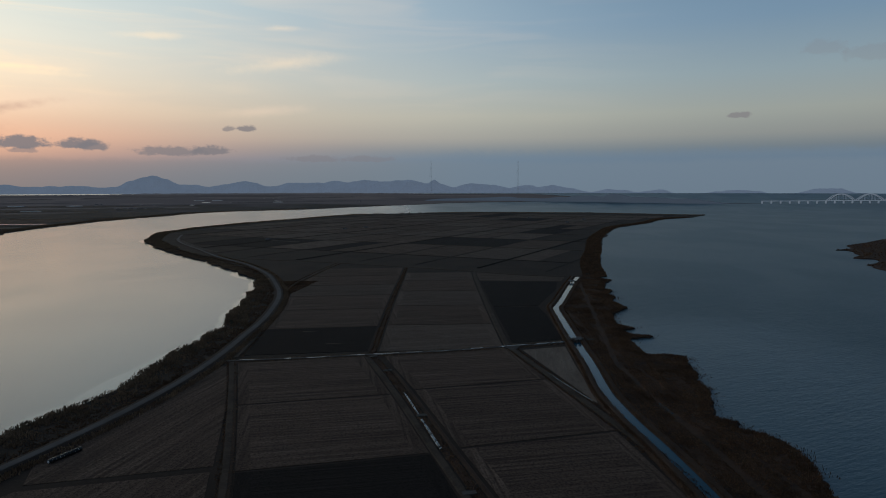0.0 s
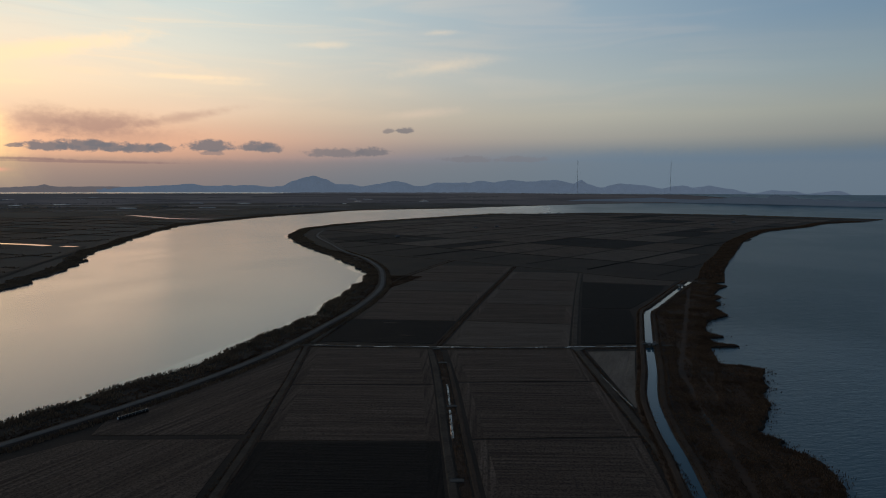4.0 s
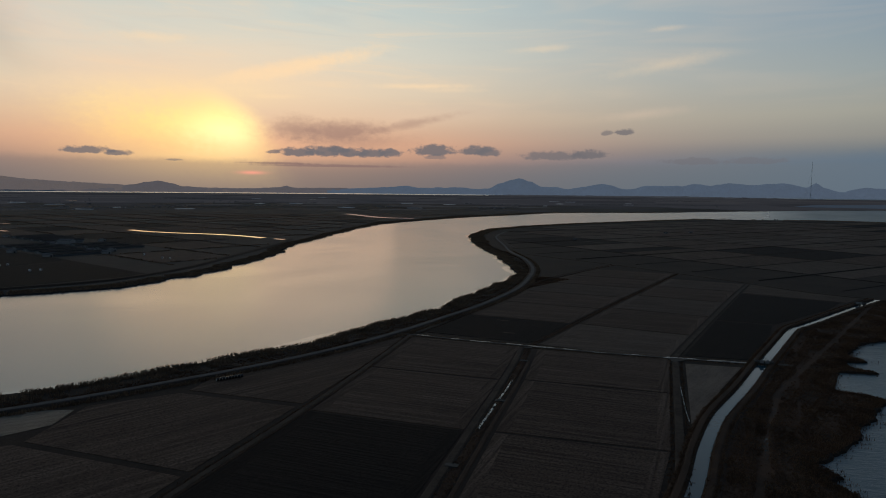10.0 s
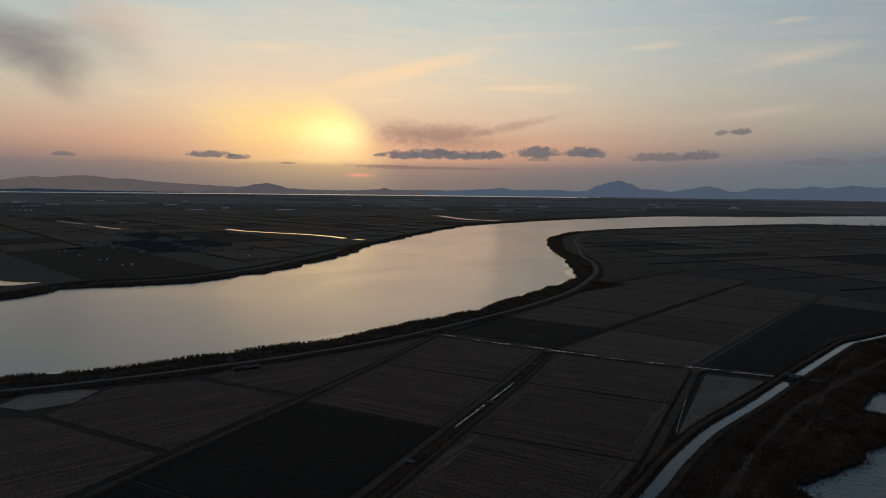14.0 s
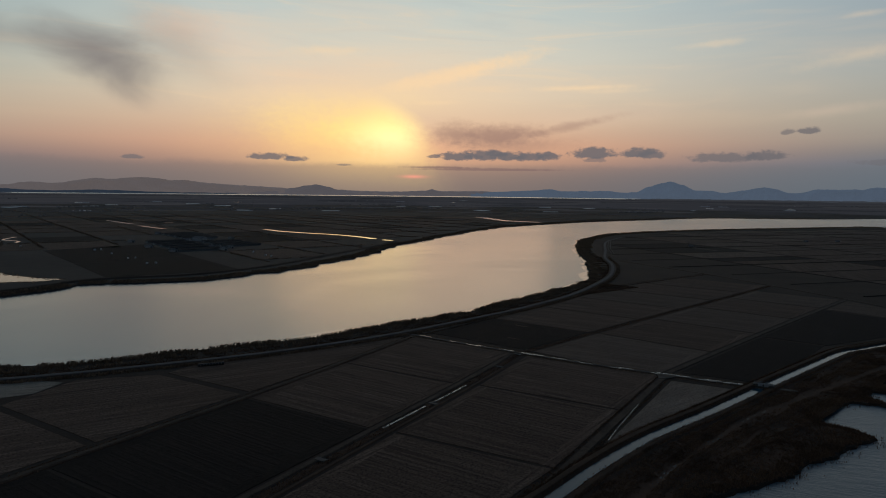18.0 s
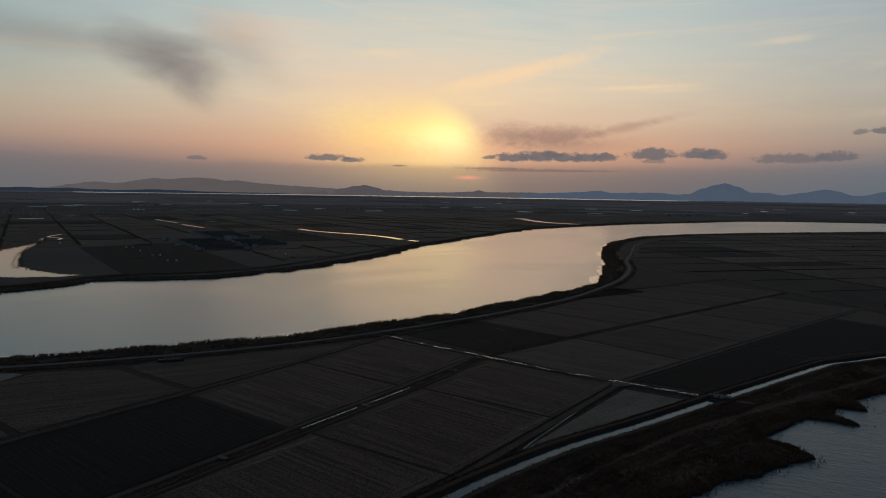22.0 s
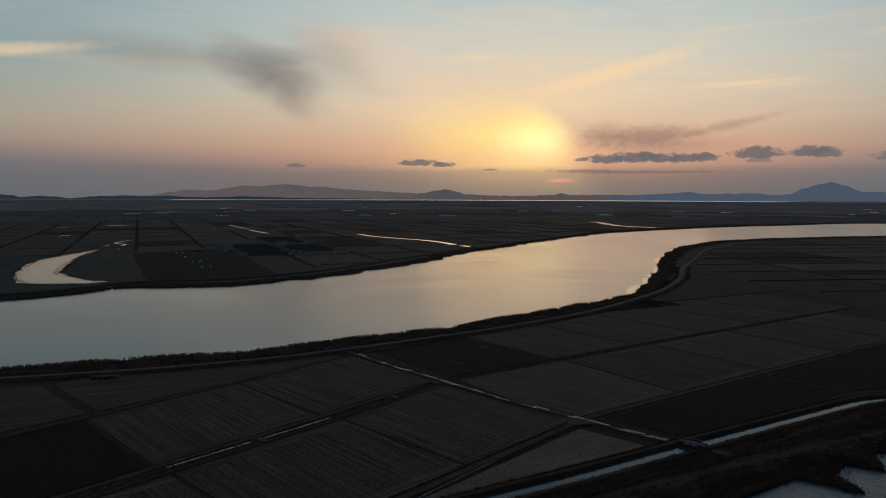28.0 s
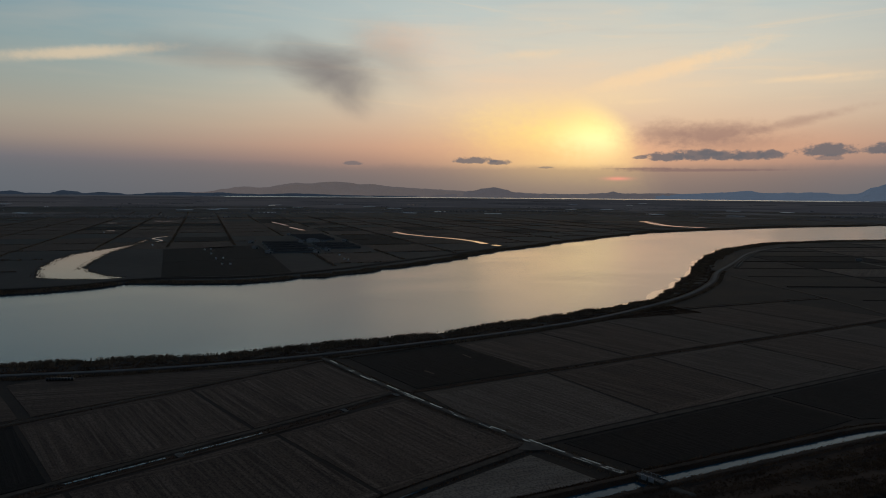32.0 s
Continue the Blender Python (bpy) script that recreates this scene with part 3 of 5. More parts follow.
for side, nm in ((-1, "levee_west"), (1, "levee_east")):
    top = 1.35 if side > 0 else 0.85
    v, f = ribbon_mesh(smooth_line(CANAL), sorted([(side * 2.45, 0.0), (side * 3.7, top), (side * 5.4, top + 0.1), (side * 8.2, 0.0)]))
    solid(nm, v, f, BUND, "grassy canal levee of brown earth", "levee", kind="structure")

# ---------------------------------------------------------------- fields
FIELD_GROUP = "fields on the island"


def field(corners, mat, label, turn=0.0, inset=1.0, group=FIELD_GROUP, bund=True, z=0.0):
    """One plot: a slab of worked earth within its low bund."""
    cx, cy = sum(c[0] for c in corners) / len(corners), sum(c[1] for c in corners) / len(corners)
    ring = []
    for i, c in enumerate(corners):
        a, b = corners[i - 1], corners[(i + 1) % len(corners)]
        ua, ub = Vector((a[0] - c[0], a[1] - c[1])).normalized(), Vector((b[0] - c[0], b[1] - c[1])).normalized()
        s = max(0.25, abs(ua.cross(ub)))
        ring.append((c[0] + (ua.x + ub.x) * inset / s, c[1] + (ua.y + ub.y) * inset / s))
    m = pose(cx, cy, 0, 0, 0, turn)
    inv = m.inverted()
    n = len(ring)
    pts = [Vector(far(x, y, z + 0.16)) for x, y in ring] + [Vector(far(x, y, z - 0.02)) for x, y in ring]
    pts = [tuple(inv @ p) for p in pts]
    faces = [tuple(range(n))] + [(i, i + n, (i + 1) % n + n, (i + 1) % n) for i in range(n)]
    area = sum(ring[i - 1][0] * ring[i][1] - ring[i][0] * ring[i - 1][1] for i in range(n))
    if area < 0:
        faces = [tuple(reversed(q)) for q in faces]
    ob = new("field", mesh_of("field", pts, faces, mat))
    ob.matrix_world = m
    tagged(ob, label, "field", group)
    return ob


DRY, DARK, LIGHT = "harvested rice field with grey-brown stubble rows", "freshly ploughed field of near-black earth", "pale dry field with bleached stubble"
E_TURN = 9.0


def along(line, y):
    """x on a polyline that runs north-south, at y."""
    for a, b in zip(line, line[1:]):
        if min(a[1], b[1]) <= y <= max(a[1], b[1]) and a[1] != b[1]:
            return a[0] + (b[0] - a[0]) * (y - a[1]) / (b[1] - a[1])
    return line[0][0] if abs(y - line[0][1]) < abs(y - line[-1][1]) else line[-1][0]


KINDS = {STUBBLE: DRY, PLOUGHED: DARK, PALE: LIGHT}


def band(left, right, rows, tilt, mats, gl=2.6, gr=2.6, turn=E_TURN, head=5.0):
    """Plots stacked between two lines; rows: the y on the left line; tilt: how much the right end lies further north.
    Each has a headland at both ends, where the machines turned."""
    for k, (y0, y1) in enumerate(zip(rows, rows[1:])):
        a, b = (along(left, y0) + gl, y0), (along(right, y0 + tilt) - gr, y0 + tilt)
        d, c = (along(left, y1) + gl, y1), (along(right, y1 + tilt) - gr, y1 + tilt)

        def at(p, q, m):
            f = m / math.dist(p, q)
            return (p[0] + (q[0] - p[0]) * f, p[1] + (q[1] - p[1]) * f)

        mt = mats[k % len(mats)]
        ob = field([at(a, b, head), at(b, a, head), at(c, d, head), at(d, c, head)], mt, KINDS[mt], turn, 1.0)
        for quad in ([a, at(a, b, head + 1.95), at(d, c, head + 1.95), d], [at(b, a, head + 1.95), b, c, at(c, d, head + 1.95)]):
            piece = field(quad, mt, "", turn + 88, 0.85, group="", z=0.008)
            piece.name = "headland"
            for key in ("label", "category"):
                if key in piece:
                    del piece[key]
            m = piece.matrix_world.copy()
            piece.parent = ob
            piece.matrix_parent_inverse = ob.matrix_world.inverted()
            piece.matrix_world = m


band(WEST_TRACK, DITCH_SOUTH, [-49.4, 66.9, 142.2, 232.8, 305.6, 381.1], 14, [STUBBLE, PLOUGHED, PLOUGHED, STUBBLE, STUBBLE], 2.6, 6.0)
band(DITCH_SOUTH, ROAD_C_SOUTH, [47.5, 115.1, 182.1, 251.1, 325.9, 392.7], 16, [STUBBLE], 5.5, 2.6)
band(INNER_TRACK, DITCH_NORTH, [396.8, 471, 543, 613, 681, 752, 826], 8, [PLOUGHED, STUBBLE, STUBBLE, PALE, STUBBLE, STUBBLE], 2.6, 3.0)
band(DITCH_NORTH, ROAD_C, [404, 482, 561, 641, 715, 782], 2, [PALE, STUBBLE], 2.5, 2.6)
field([(45.6, 422), (82.3, 432), (87.7, 516), (88.4, 555), (47.9, 551)], PLOUGHED, DARK, E_TURN)
field([(48, 553), (89.4, 557), (123.3, 648), (135.7, 699), (51.7, 708)], PLOUGHED, DARK, E_TURN)
field([(51.8, 712), (140, 700), (152, 735), (95, 754), (54, 782)], PALE, LIGHT, E_TURN)
field([(49.2, 405), (80, 413), (74.1, 364.1), (71.1, 309.7), (69.6, 295.7)], BLEACHED, "pale bleached triangular field beside the canal", 80)
field([(-125.5, 375.2), (-119.7, 373.3), (-102.4, 304.6), (-87.1, 237.7), (-148.3, 224.2), (-156.6, 247.8), (-140.8, 300.8), (-133.9, 349.8)], STUBBLE, DRY, 75)
field([(-87.1, 234.7), (-71.5, 162.3), (-148.8, 148.3), (-168.2, 187), (-148.4, 221.3)], STUBBLE, DRY, 75)
field([(-71, 160.3), (-53.1, 86.3), (-152.2, 67.1), (-175.8, 121.4), (-148.8, 146.3)], STUBBLE, DRY, 75)
field([(-188, 156), (-180, 174), (-167, 182), (-156, 165), (-161, 146), (-178, 139)], WET, "wet pale grey plot beside the dike road", 60)

for line in ([(-94.6, 462.8), (-85.1, 463.0)], [(-73.4, 424.9), (-64.3, 426.3)]):
    strip("straw_line", line, 0.5, 0.22, BLEACHED, "short pale line of spilled straw on the ploughed field", "straw", kind="", group="straw lines on the ploughed field", slope=0.2)

# blocks of plots north of the diagonal track, laid out askew
UX, UY, VX, VY = 0.476, 0.88, 0.88, -0.476
north_poly = [(-222, 943), (-117, 899), (-29, 850), (53, 802), (97, 773), (131, 758), (170, 752), (192, 776), (226, 926), (270, 1070), (318.1, 1278), (394.8, 1493), (480, 1706), (616, 1866), (746, 2096), (881, 2213), (984, 2384),
              (566, 2623), (202.7, 2683), (11.6, 2631), (-197.5, 2530), (-291.7, 2359), (-378.5, 2150), (-475, 1905), (-535, 1681), (-545, 1488), (-483, 1291), (-391.6, 1131), (-298.8, 989)]
DARK_BLOCKS = [[(-35, 1192), (48, 1346), (194, 1267), (120, 1113)], [(219, 1457), (290, 1415), (370, 1660), (373, 1721)], [(-399, 1217), (-359, 1303), (-236, 1210), (-326, 1046)], [(165, 994), (219, 968), (240, 1041), (198, 1057)]]
rng = random.Random(11)
for i in range(-9, 19):
    for j in range(0, 14):
        u0, v0 = 685 + j * 175.0, -865 + i * 88.0
        cut = rng.choice((1, 1, 2))
        for q in range(cut):
            a, b = v0 + 88.0 * q / cut, v0 + 88.0 * (q + 1) / cut
            c = [(u * UX + v * VX, u * UY + v * VY) for u, v in ((u0, a), (u0, b), (u0 + 173, b), (u0 + 173, a))]
            if sum(inside(x, y, north_poly) for x, y in c) < 4:
                continue
            pick = rng.random()
            mid = (sum(p[0] for p in c) / 4, sum(p[1] for p in c) / 4)
            mt = PLOUGHED if pick < 0.05 or any(inside(*mid, d) for d in DARK_BLOCKS) else PALE if pick < 0.55 else STUBBLE
            field(c, mt, KINDS[mt], -65, 1.6)

# bund weeds, their colour darkened to stand for the bunds' shadowed sides
SHADY = earth("shaded_bund_weeds", (0.03, 0.022, 0.016), (0.02, 0.015, 0.011), (0.045, 0.034, 0.025), 0.05, 0.9)


def clipped(ends, poly, step=24.0, keep=None):
    """The stretches of a straight line that lie within a polygon."""
    (ax, ay), (bx, by) = ends
    n = int(math.dist(*ends) / step)
    run, out = [], []
    for i in range(n + 1):
        q = (ax + (bx - ax) * i / n, ay + (by - ay) * i / n)
        if keep(*q) if keep else inside(q[0], q[1], poly):
            run.append(q)
        elif run:
            out.append(run)
            run = []
    return [r for r in out + [run] if len(r) > 3]


for i in range(-9, 20):
    v = -866 + i * 88.0
    for run in clipped([(u * UX + v * VX, u * UY + v * VY) for u in (560, 3300)], north_poly):
        strip("bund", run, 0.8 if i % 3 else 1.8, 0.5 if i % 3 else 0.9, SHADY, "weedy bund with painted shade between far field blocks", "bund", kind="", group="bunds of the northern fields", slope=0.7)
for j in range(0, 15):
    u = 684 + j * 175.0
    for run in clipped([(u * UX + v * VX, u * UY + v * VY) for v in (-1900, 1100)], north_poly):
        strip("bund", run, 1.4, 0.6, SHADY if j % 2 else DIRT, "weedy bund with painted shade between far field blocks" if j % 2 else "raised dirt track between far field blocks", "bund" if j % 2 else "track", kind="",
              group="bunds of the northern fields", slope=0.8)

# far plots and plain: evening haze painted into their colour and glow
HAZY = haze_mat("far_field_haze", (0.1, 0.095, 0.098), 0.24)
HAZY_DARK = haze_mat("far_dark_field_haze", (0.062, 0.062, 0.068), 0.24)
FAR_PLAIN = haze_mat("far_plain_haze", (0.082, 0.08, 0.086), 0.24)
ring_in = [(CX - 4300 * math.sin(radians(a)), CY + 4300 * math.cos(radians(a))) for a in range(123, 11, -3)]
far_ring = [(-121.4, 3921), (149.9, 4442), (584, 4817), (1041, 4896), (1375, 4601), (1628, 4253), (2056, 4079), (1918, 4250), (1675, 5201)] + arc[:-2] + ring_in
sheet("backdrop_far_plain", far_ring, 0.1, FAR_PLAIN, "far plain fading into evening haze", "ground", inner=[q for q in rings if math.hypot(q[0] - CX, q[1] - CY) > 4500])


# ---------------------------------------------------------------- plots on the plain across the river
PLAIN_GROUP = "fields across the river"
far_line = FAR_BANK[:20]


def on_plain(x, y, gap):
    return x < along(far_line, y) - gap if y < 1760 else x < -985 - gap + max(0, y - 2350) * 0.3


BAY = [(-579, 309), (-604, 291), (-646, 280), (-714, 270), (-776, 281), (-901, 307), (-983, 332), (-1075, 363), (-1183, 386), (-1190, 394), (-1086, 368), (-1036, 340), (-978, 303), (-908, 261), (-814, 237), (-731, 224), (-678, 222), (-617, 225),
       (-594, 251), (-574, 287)]
SHEDS = [(-1046, 566), (-1242, 703), (-1231, 788), (-1007, 768), (-806, 727), (-762, 544)]
rng = random.Random(23)
for i in range(0, 26):
    for j in range(-4, 22):
        w, h = 150.0, 112.0
        v0, u0 = 420 + i * w, 120 + j * h
        if rng.random() < 0.25:
            continue
        c = [(-0.985 * v + 0.2 * u, 0.17 * v + 0.98 * u) for v, u in ((v0, u0), (v0 + w, u0), (v0 + w, u0 + h), (v0, u0 + h))]
        mx, my = sum(p[0] for p in c) / 4, sum(p[1] for p in c) / 4
        if not all(on_plain(p[0], p[1], 34) for p in c) or any(inside(p[0], p[1], BAY) for p in c + [(mx, my)]) or inside(mx, my, SHEDS):
            continue
        if -980 < mx < -535 and 340 < my < 560:
            continue
        pick = rng.random()
        mt = PLOUGHED if pick < 0.16 else STUBBLE
        field(c, mt, KINDS[mt], rng.choice((10, 100)), 2.0, group=PLAIN_GROUP)
field([(-566, 345.5), (-726, 365.5), (-735, 525), (-527, 491)], PLOUGHED, DARK, 10, group=PLAIN_GROUP)
field([(-729, 366.4), (-947, 392.7), (-973, 560), (-738, 526)], PLOUGHED, DARK, 10, group=PLAIN_GROUP)
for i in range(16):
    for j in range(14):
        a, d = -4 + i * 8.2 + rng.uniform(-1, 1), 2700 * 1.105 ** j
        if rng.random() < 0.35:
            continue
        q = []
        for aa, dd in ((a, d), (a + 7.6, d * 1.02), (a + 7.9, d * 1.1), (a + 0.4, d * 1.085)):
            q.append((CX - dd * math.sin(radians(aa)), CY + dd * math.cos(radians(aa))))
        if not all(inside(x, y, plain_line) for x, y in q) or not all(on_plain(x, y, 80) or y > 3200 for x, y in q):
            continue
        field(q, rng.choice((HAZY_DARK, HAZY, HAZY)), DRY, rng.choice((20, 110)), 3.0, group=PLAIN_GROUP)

def open_plain(x, y):
    if -1320 < x < -740 and 915 < y < 1000 or -1850 < x < -1330 and 730 < y < 840 or x < -1000 and 1830 < y < 2090:
        return False
    return on_plain(x, y, 40) and not inside(x, y, BAY) and not inside(x, y, SHEDS) and not (-985 < x < -525 and 335 < y < 562)


hedges = []
for i in range(0, 18):
    v = 420 + i * 150.0
    for run in clipped([(-0.985 * v + 0.2 * u, 0.17 * v + 0.98 * u) for u in (-330, 2580)], None, 24.0, open_plain):
        if rng.random() < 0.3:
            continue
        strip("bund", run, 0.7, 0.35, PLAIN, "weedy bund between fields of the plain", "bund", kind="", group="bunds of the plain", slope=0.8)
        hedges.append(run)
for j in range(-4, 23):
    u = 120 + j * 112.0
    for run in clipped([(-0.985 * v + 0.2 * u, 0.17 * v + 0.98 * u) for v in (420, 3100)], None, 24.0, open_plain):
        strip("bund", run, 0.6 if j % 3 else 2.0, 0.4, PLAIN if j % 3 else DIRT, "weedy bund between fields of the plain" if j % 3 else "raised dirt track across the plain", "bund" if j % 3 else "track", kind="",
              group="bunds of the plain", slope=0.8)
        hedges.append(run)

strip("road_far_bank", smooth_line([(-567, 67.8), (-534, 155.5), (-526, 246.1), (-554, 329.2), (-525, 432), (-547, 549), (-612, 685), (-694, 858), (-758, 962)]), 5.0, 1.6, SOIL,
      "dark earth dike along the far bank", "dike", slope=4.0)


# ---------------------------------------------------------------- creeks and ponds of the plain
def pool(name, ring, label, z=0.25, group="", jag=3.0, step=14, seed=3):
    line = dense(ring, step, jag, seed, True)
    v, e, f, *_ = delaunay_2d_cdt([Vector(p) for p in line], [(i, (i + 1) % len(line)) for i in range(len(line))], [], 1, 1e-4)
    return solid(name, [far(p.x, p.y, z) for p in v], [tuple(q) for q in f], STILL, label, "water", group, "structure")


def blob(cx, cy, rx, ry, turn, seed):
    r = random.Random(seed)
    c, s = math.cos(radians(turn)), math.sin(radians(turn))
    out = []
    for k in range(12):
        a, m = 2 * math.pi * k / 12, r.uniform(0.7, 1.1)
        px, py = rx * math.cos(a) * m, ry * math.sin(a) * m
        out.append((cx + px * c - py * s, cy + px * s + py * c))
    return out


pool("water_bay", BAY, "sheltered creek bay behind a narrow spit", 0.2)
for nm, line, w in (("water_creek", [(-1235, 962), (-1155, 949), (-1101, 953), (-1051, 959), (-970, 976), (-887, 974), (-822, 959)], 15), ("water_creek", [(-793, 958), (-765, 955)], 12),
                    ("water_creek", [(-1640, 2078), (-1511, 2076), (-1430, 2040), (-1338, 1974), (-1189, 1884), (-1056, 1887)], 30), ("water_channel", [(-1880, 832), (-1760, 820), (-1640, 810)], 11),
                    ("water_channel", [(-1550, 792), (-1470, 784), (-1385, 780)], 11), ("water_channel", [(-1136, 405), (-1172, 418), (-1226, 408), (-1288, 444)], 4)):
    strip(nm, smooth_line(line), w, 0.25, STILL, "narrow creek shining in the evening light", "water", slope=1.0)
for k, (px, py, rx, ry, turn) in enumerate(((-3219, 427, 22, 30, 68), (-3858, 160, 34, 45, 70), (-3713, 229, 28, 40, 70), (-2904, 311, 36, 26, 67), (-3155, 613, 48, 30, 68), (-2041, 529, 38, 15, 65), (-2288, 681, 18, 24, 66),
                                            (-1977, 700, 34, 10, 65), (-2800, 896, 36, 34, 70), (-6000, 1480, 90, 160, 79), (-1547, 346, 12, 12, 64), (-1961, 372, 14, 12, 65), (-2790, 1270, 38, 38, 66), (-2325, 1760, 80, 42, 64),
                                            (-3214, 2214, 28, 50, 64), (-3036, 2152, 44, 40, 63), (-1683, 927, 17, 14, 57), (-1130, 2941, 42, 50, 55), (-1755, 5888, 120, 150, 65), (-704, 3481, 55, 56, 55), (-2243, 693, 15, 20, 67),
                                            (-3298, 4092, 150, 70, 60), (-4237, 2738, 160, 60, 40), (-2024, 3375, 70, 40, 60))):
    pool("water_pond", blob(px, py, rx, ry, turn, k), "shallow pond mirroring the sky", 0.25, "ponds on the plain", 4, 20, k)

# ---------------------------------------------------------------- drains, puddles, culverts
DRAIN = [(-21, 321.5), (-17.4, 306), (-14, 289.5)]
strip("water_drain", smooth_line(DRAIN), 0.8, 0.2, PUDDLE, "thin line of water standing in the field ditch", "water", slope=0.3)
strip("water_drain", smooth_line([(-12.7, 283.6), (-9, 267), (-5.5, 251)]), 0.95, 0.2, PUDDLE, "thin line of water standing in the field ditch", "water", slope=0.3)
strip("water_drain", [(46.4, 396), (53.1, 367.7), (60.9, 334), (65.2, 316), (68.2, 305)], 0.22, 0.2, PUDDLE, "seep of water along the slanting track", "water", slope=0.2)
strip("ditch_south", smooth_line(DITCH_SOUTH), 2.6, 0.12, MARSH, "weedy drainage ditch between two field blocks", "ditch", slope=0.6)
strip("ditch_north", smooth_line(DITCH_NORTH), 1.8, 0.12, MARSH, "overgrown ditch running north between fields", "ditch", slope=0.6)
strip("road_ditch", smooth_line([(x - 4.4, y) for x, y in DITCH_SOUTH]), 2.4, 0.35, DIRT, "rutted grey track beside the ditch", "road", slope=0.5)
strip("road_ditch_east", smooth_line([(x + 3.6, y) for x, y in DITCH_SOUTH[1:]]), 1.2, 0.35, BUND, "grassy bund beside the ditch", "bund", slope=0.5)
strip("ditch_west", smooth_line([(x + 1.9, y) for x, y in WEST_TRACK]), 1.0, 0.3, BUND, "grassy bund along the dirt track", "bund", slope=0.4)
strip("ditch_cross", smooth_line([(x + 0.5, y - 3.6) for x, y in CROSS_ROAD[:-2]]), 1.6, 0.1, MARSH, "dark ditch along the concrete track", "ditch", slope=0.4)
rng = random.Random(31)
road_pts = dense(smooth_line(CROSS_ROAD), 1.0)
for k in range(120):
    i = int(rng.random() * (len(road_pts) - 14)) + 4
    if noise.noise((i * 0.09, 2.0, 0)) < -0.02:
        continue
    side = rng.choice((-0.75, 0.75, 0.9))
    seg = [(x + rng.uniform(-0.12, 0.12), y + side + rng.uniform(-0.18, 0.18)) for x, y in road_pts[i:i + rng.choice((2, 3, 4, 5, 7, 9))]]
    strip("puddle", seg, rng.uniform(0.25, 0.75), 0.555 + k * 0.0002, PUDDLE, "puddle lying in the wheel track of the concrete road", "puddle", kind="", group="puddles on the track", slope=0.05)
for k in range(110):
    y = rng.choice((rng.gauss(292, 9), rng.gauss(318, 14), rng.uniform(280, 430)))
    x = 99.0 + max(0, y - 370) * 0.18 + rng.gauss(0, 1.1)
    r = rng.uniform(0.1, 0.32)
    ring = [(x + r * math.cos(a) * rng.uniform(0.6, 1.2), y + 1.8 * r * math.sin(a) * rng.uniform(0.6, 1.2)) for a in [2 * math.pi * q / 7 for q in range(7)]]
    solid("puddle", [(px, py, 0.12) for px, py in ring] + [(px * 0.5 + x * 0.5, py * 0.5 + y * 0.5, 0.122) for px, py in ring],
          [(q, (q + 1) % 7, 7 + (q + 1) % 7, 7 + q) for q in range(7)] + [tuple(range(7, 14))], STILL, "small pool of standing water in the marsh", "puddle", "pools in the marsh")


def box(bm, x0, y0, z0, x1, y1, z1, bevel=0.0):
    m = Matrix.LocRotScale(((x0 + x1) / 2, (y0 + y1) / 2, (z0 + z1) / 2), None, (x1 - x0, y1 - y0, z1 - z0))
    made = bmesh.ops.create_cube(bm, size=1.0, matrix=m)
    if bevel:
        edges = {e for v in made["verts"] for e in v.link_edges}
        bmesh.ops.bevel(bm, geom=list(edges), offset=bevel, segments=1, affect="EDGES")
    return bm


SLAB = plain_mat("bridge_concrete", (0.06, 0.053, 0.046), 0.85, 0, 0.6, 0.8)
STEEL = plain_mat("galvanised_steel", (0.3, 0.31, 0.32), 0.5, 0.6)


def culvert(x, y, rz, label):
    """A short slab with two head walls over the field ditch."""
    ob = thing("culvert", label, "culvert", "ditch crossings", "", (x, y, 0), rz)
    part("slab", box(bmesh.new(), -2.4, -1.2, 0.2, 2.4, 1.2, 0.45, 0.06), SLAB, ob)
    for sgn in (-1, 1):
        part("head_wall", box(bmesh.new(), -1.6, sgn * 1.32 - 0.1, 0, 1.6, sgn * 1.32 + 0.1, 0.55, 0.03), SLAB, ob)
    return ob


culvert(-31, 361.3, 8, "concrete slab crossing the weedy ditch")
culvert(-12.6, 288.5, 10, "dark concrete slab crossing between two pools of the ditch")
culvert(2.5, 213.6, 10, "concrete slab crossing the ditch by a ploughed field")
culvert(-40.7, 391.7, 10, "pale concrete apron where the ditch track meets the road")


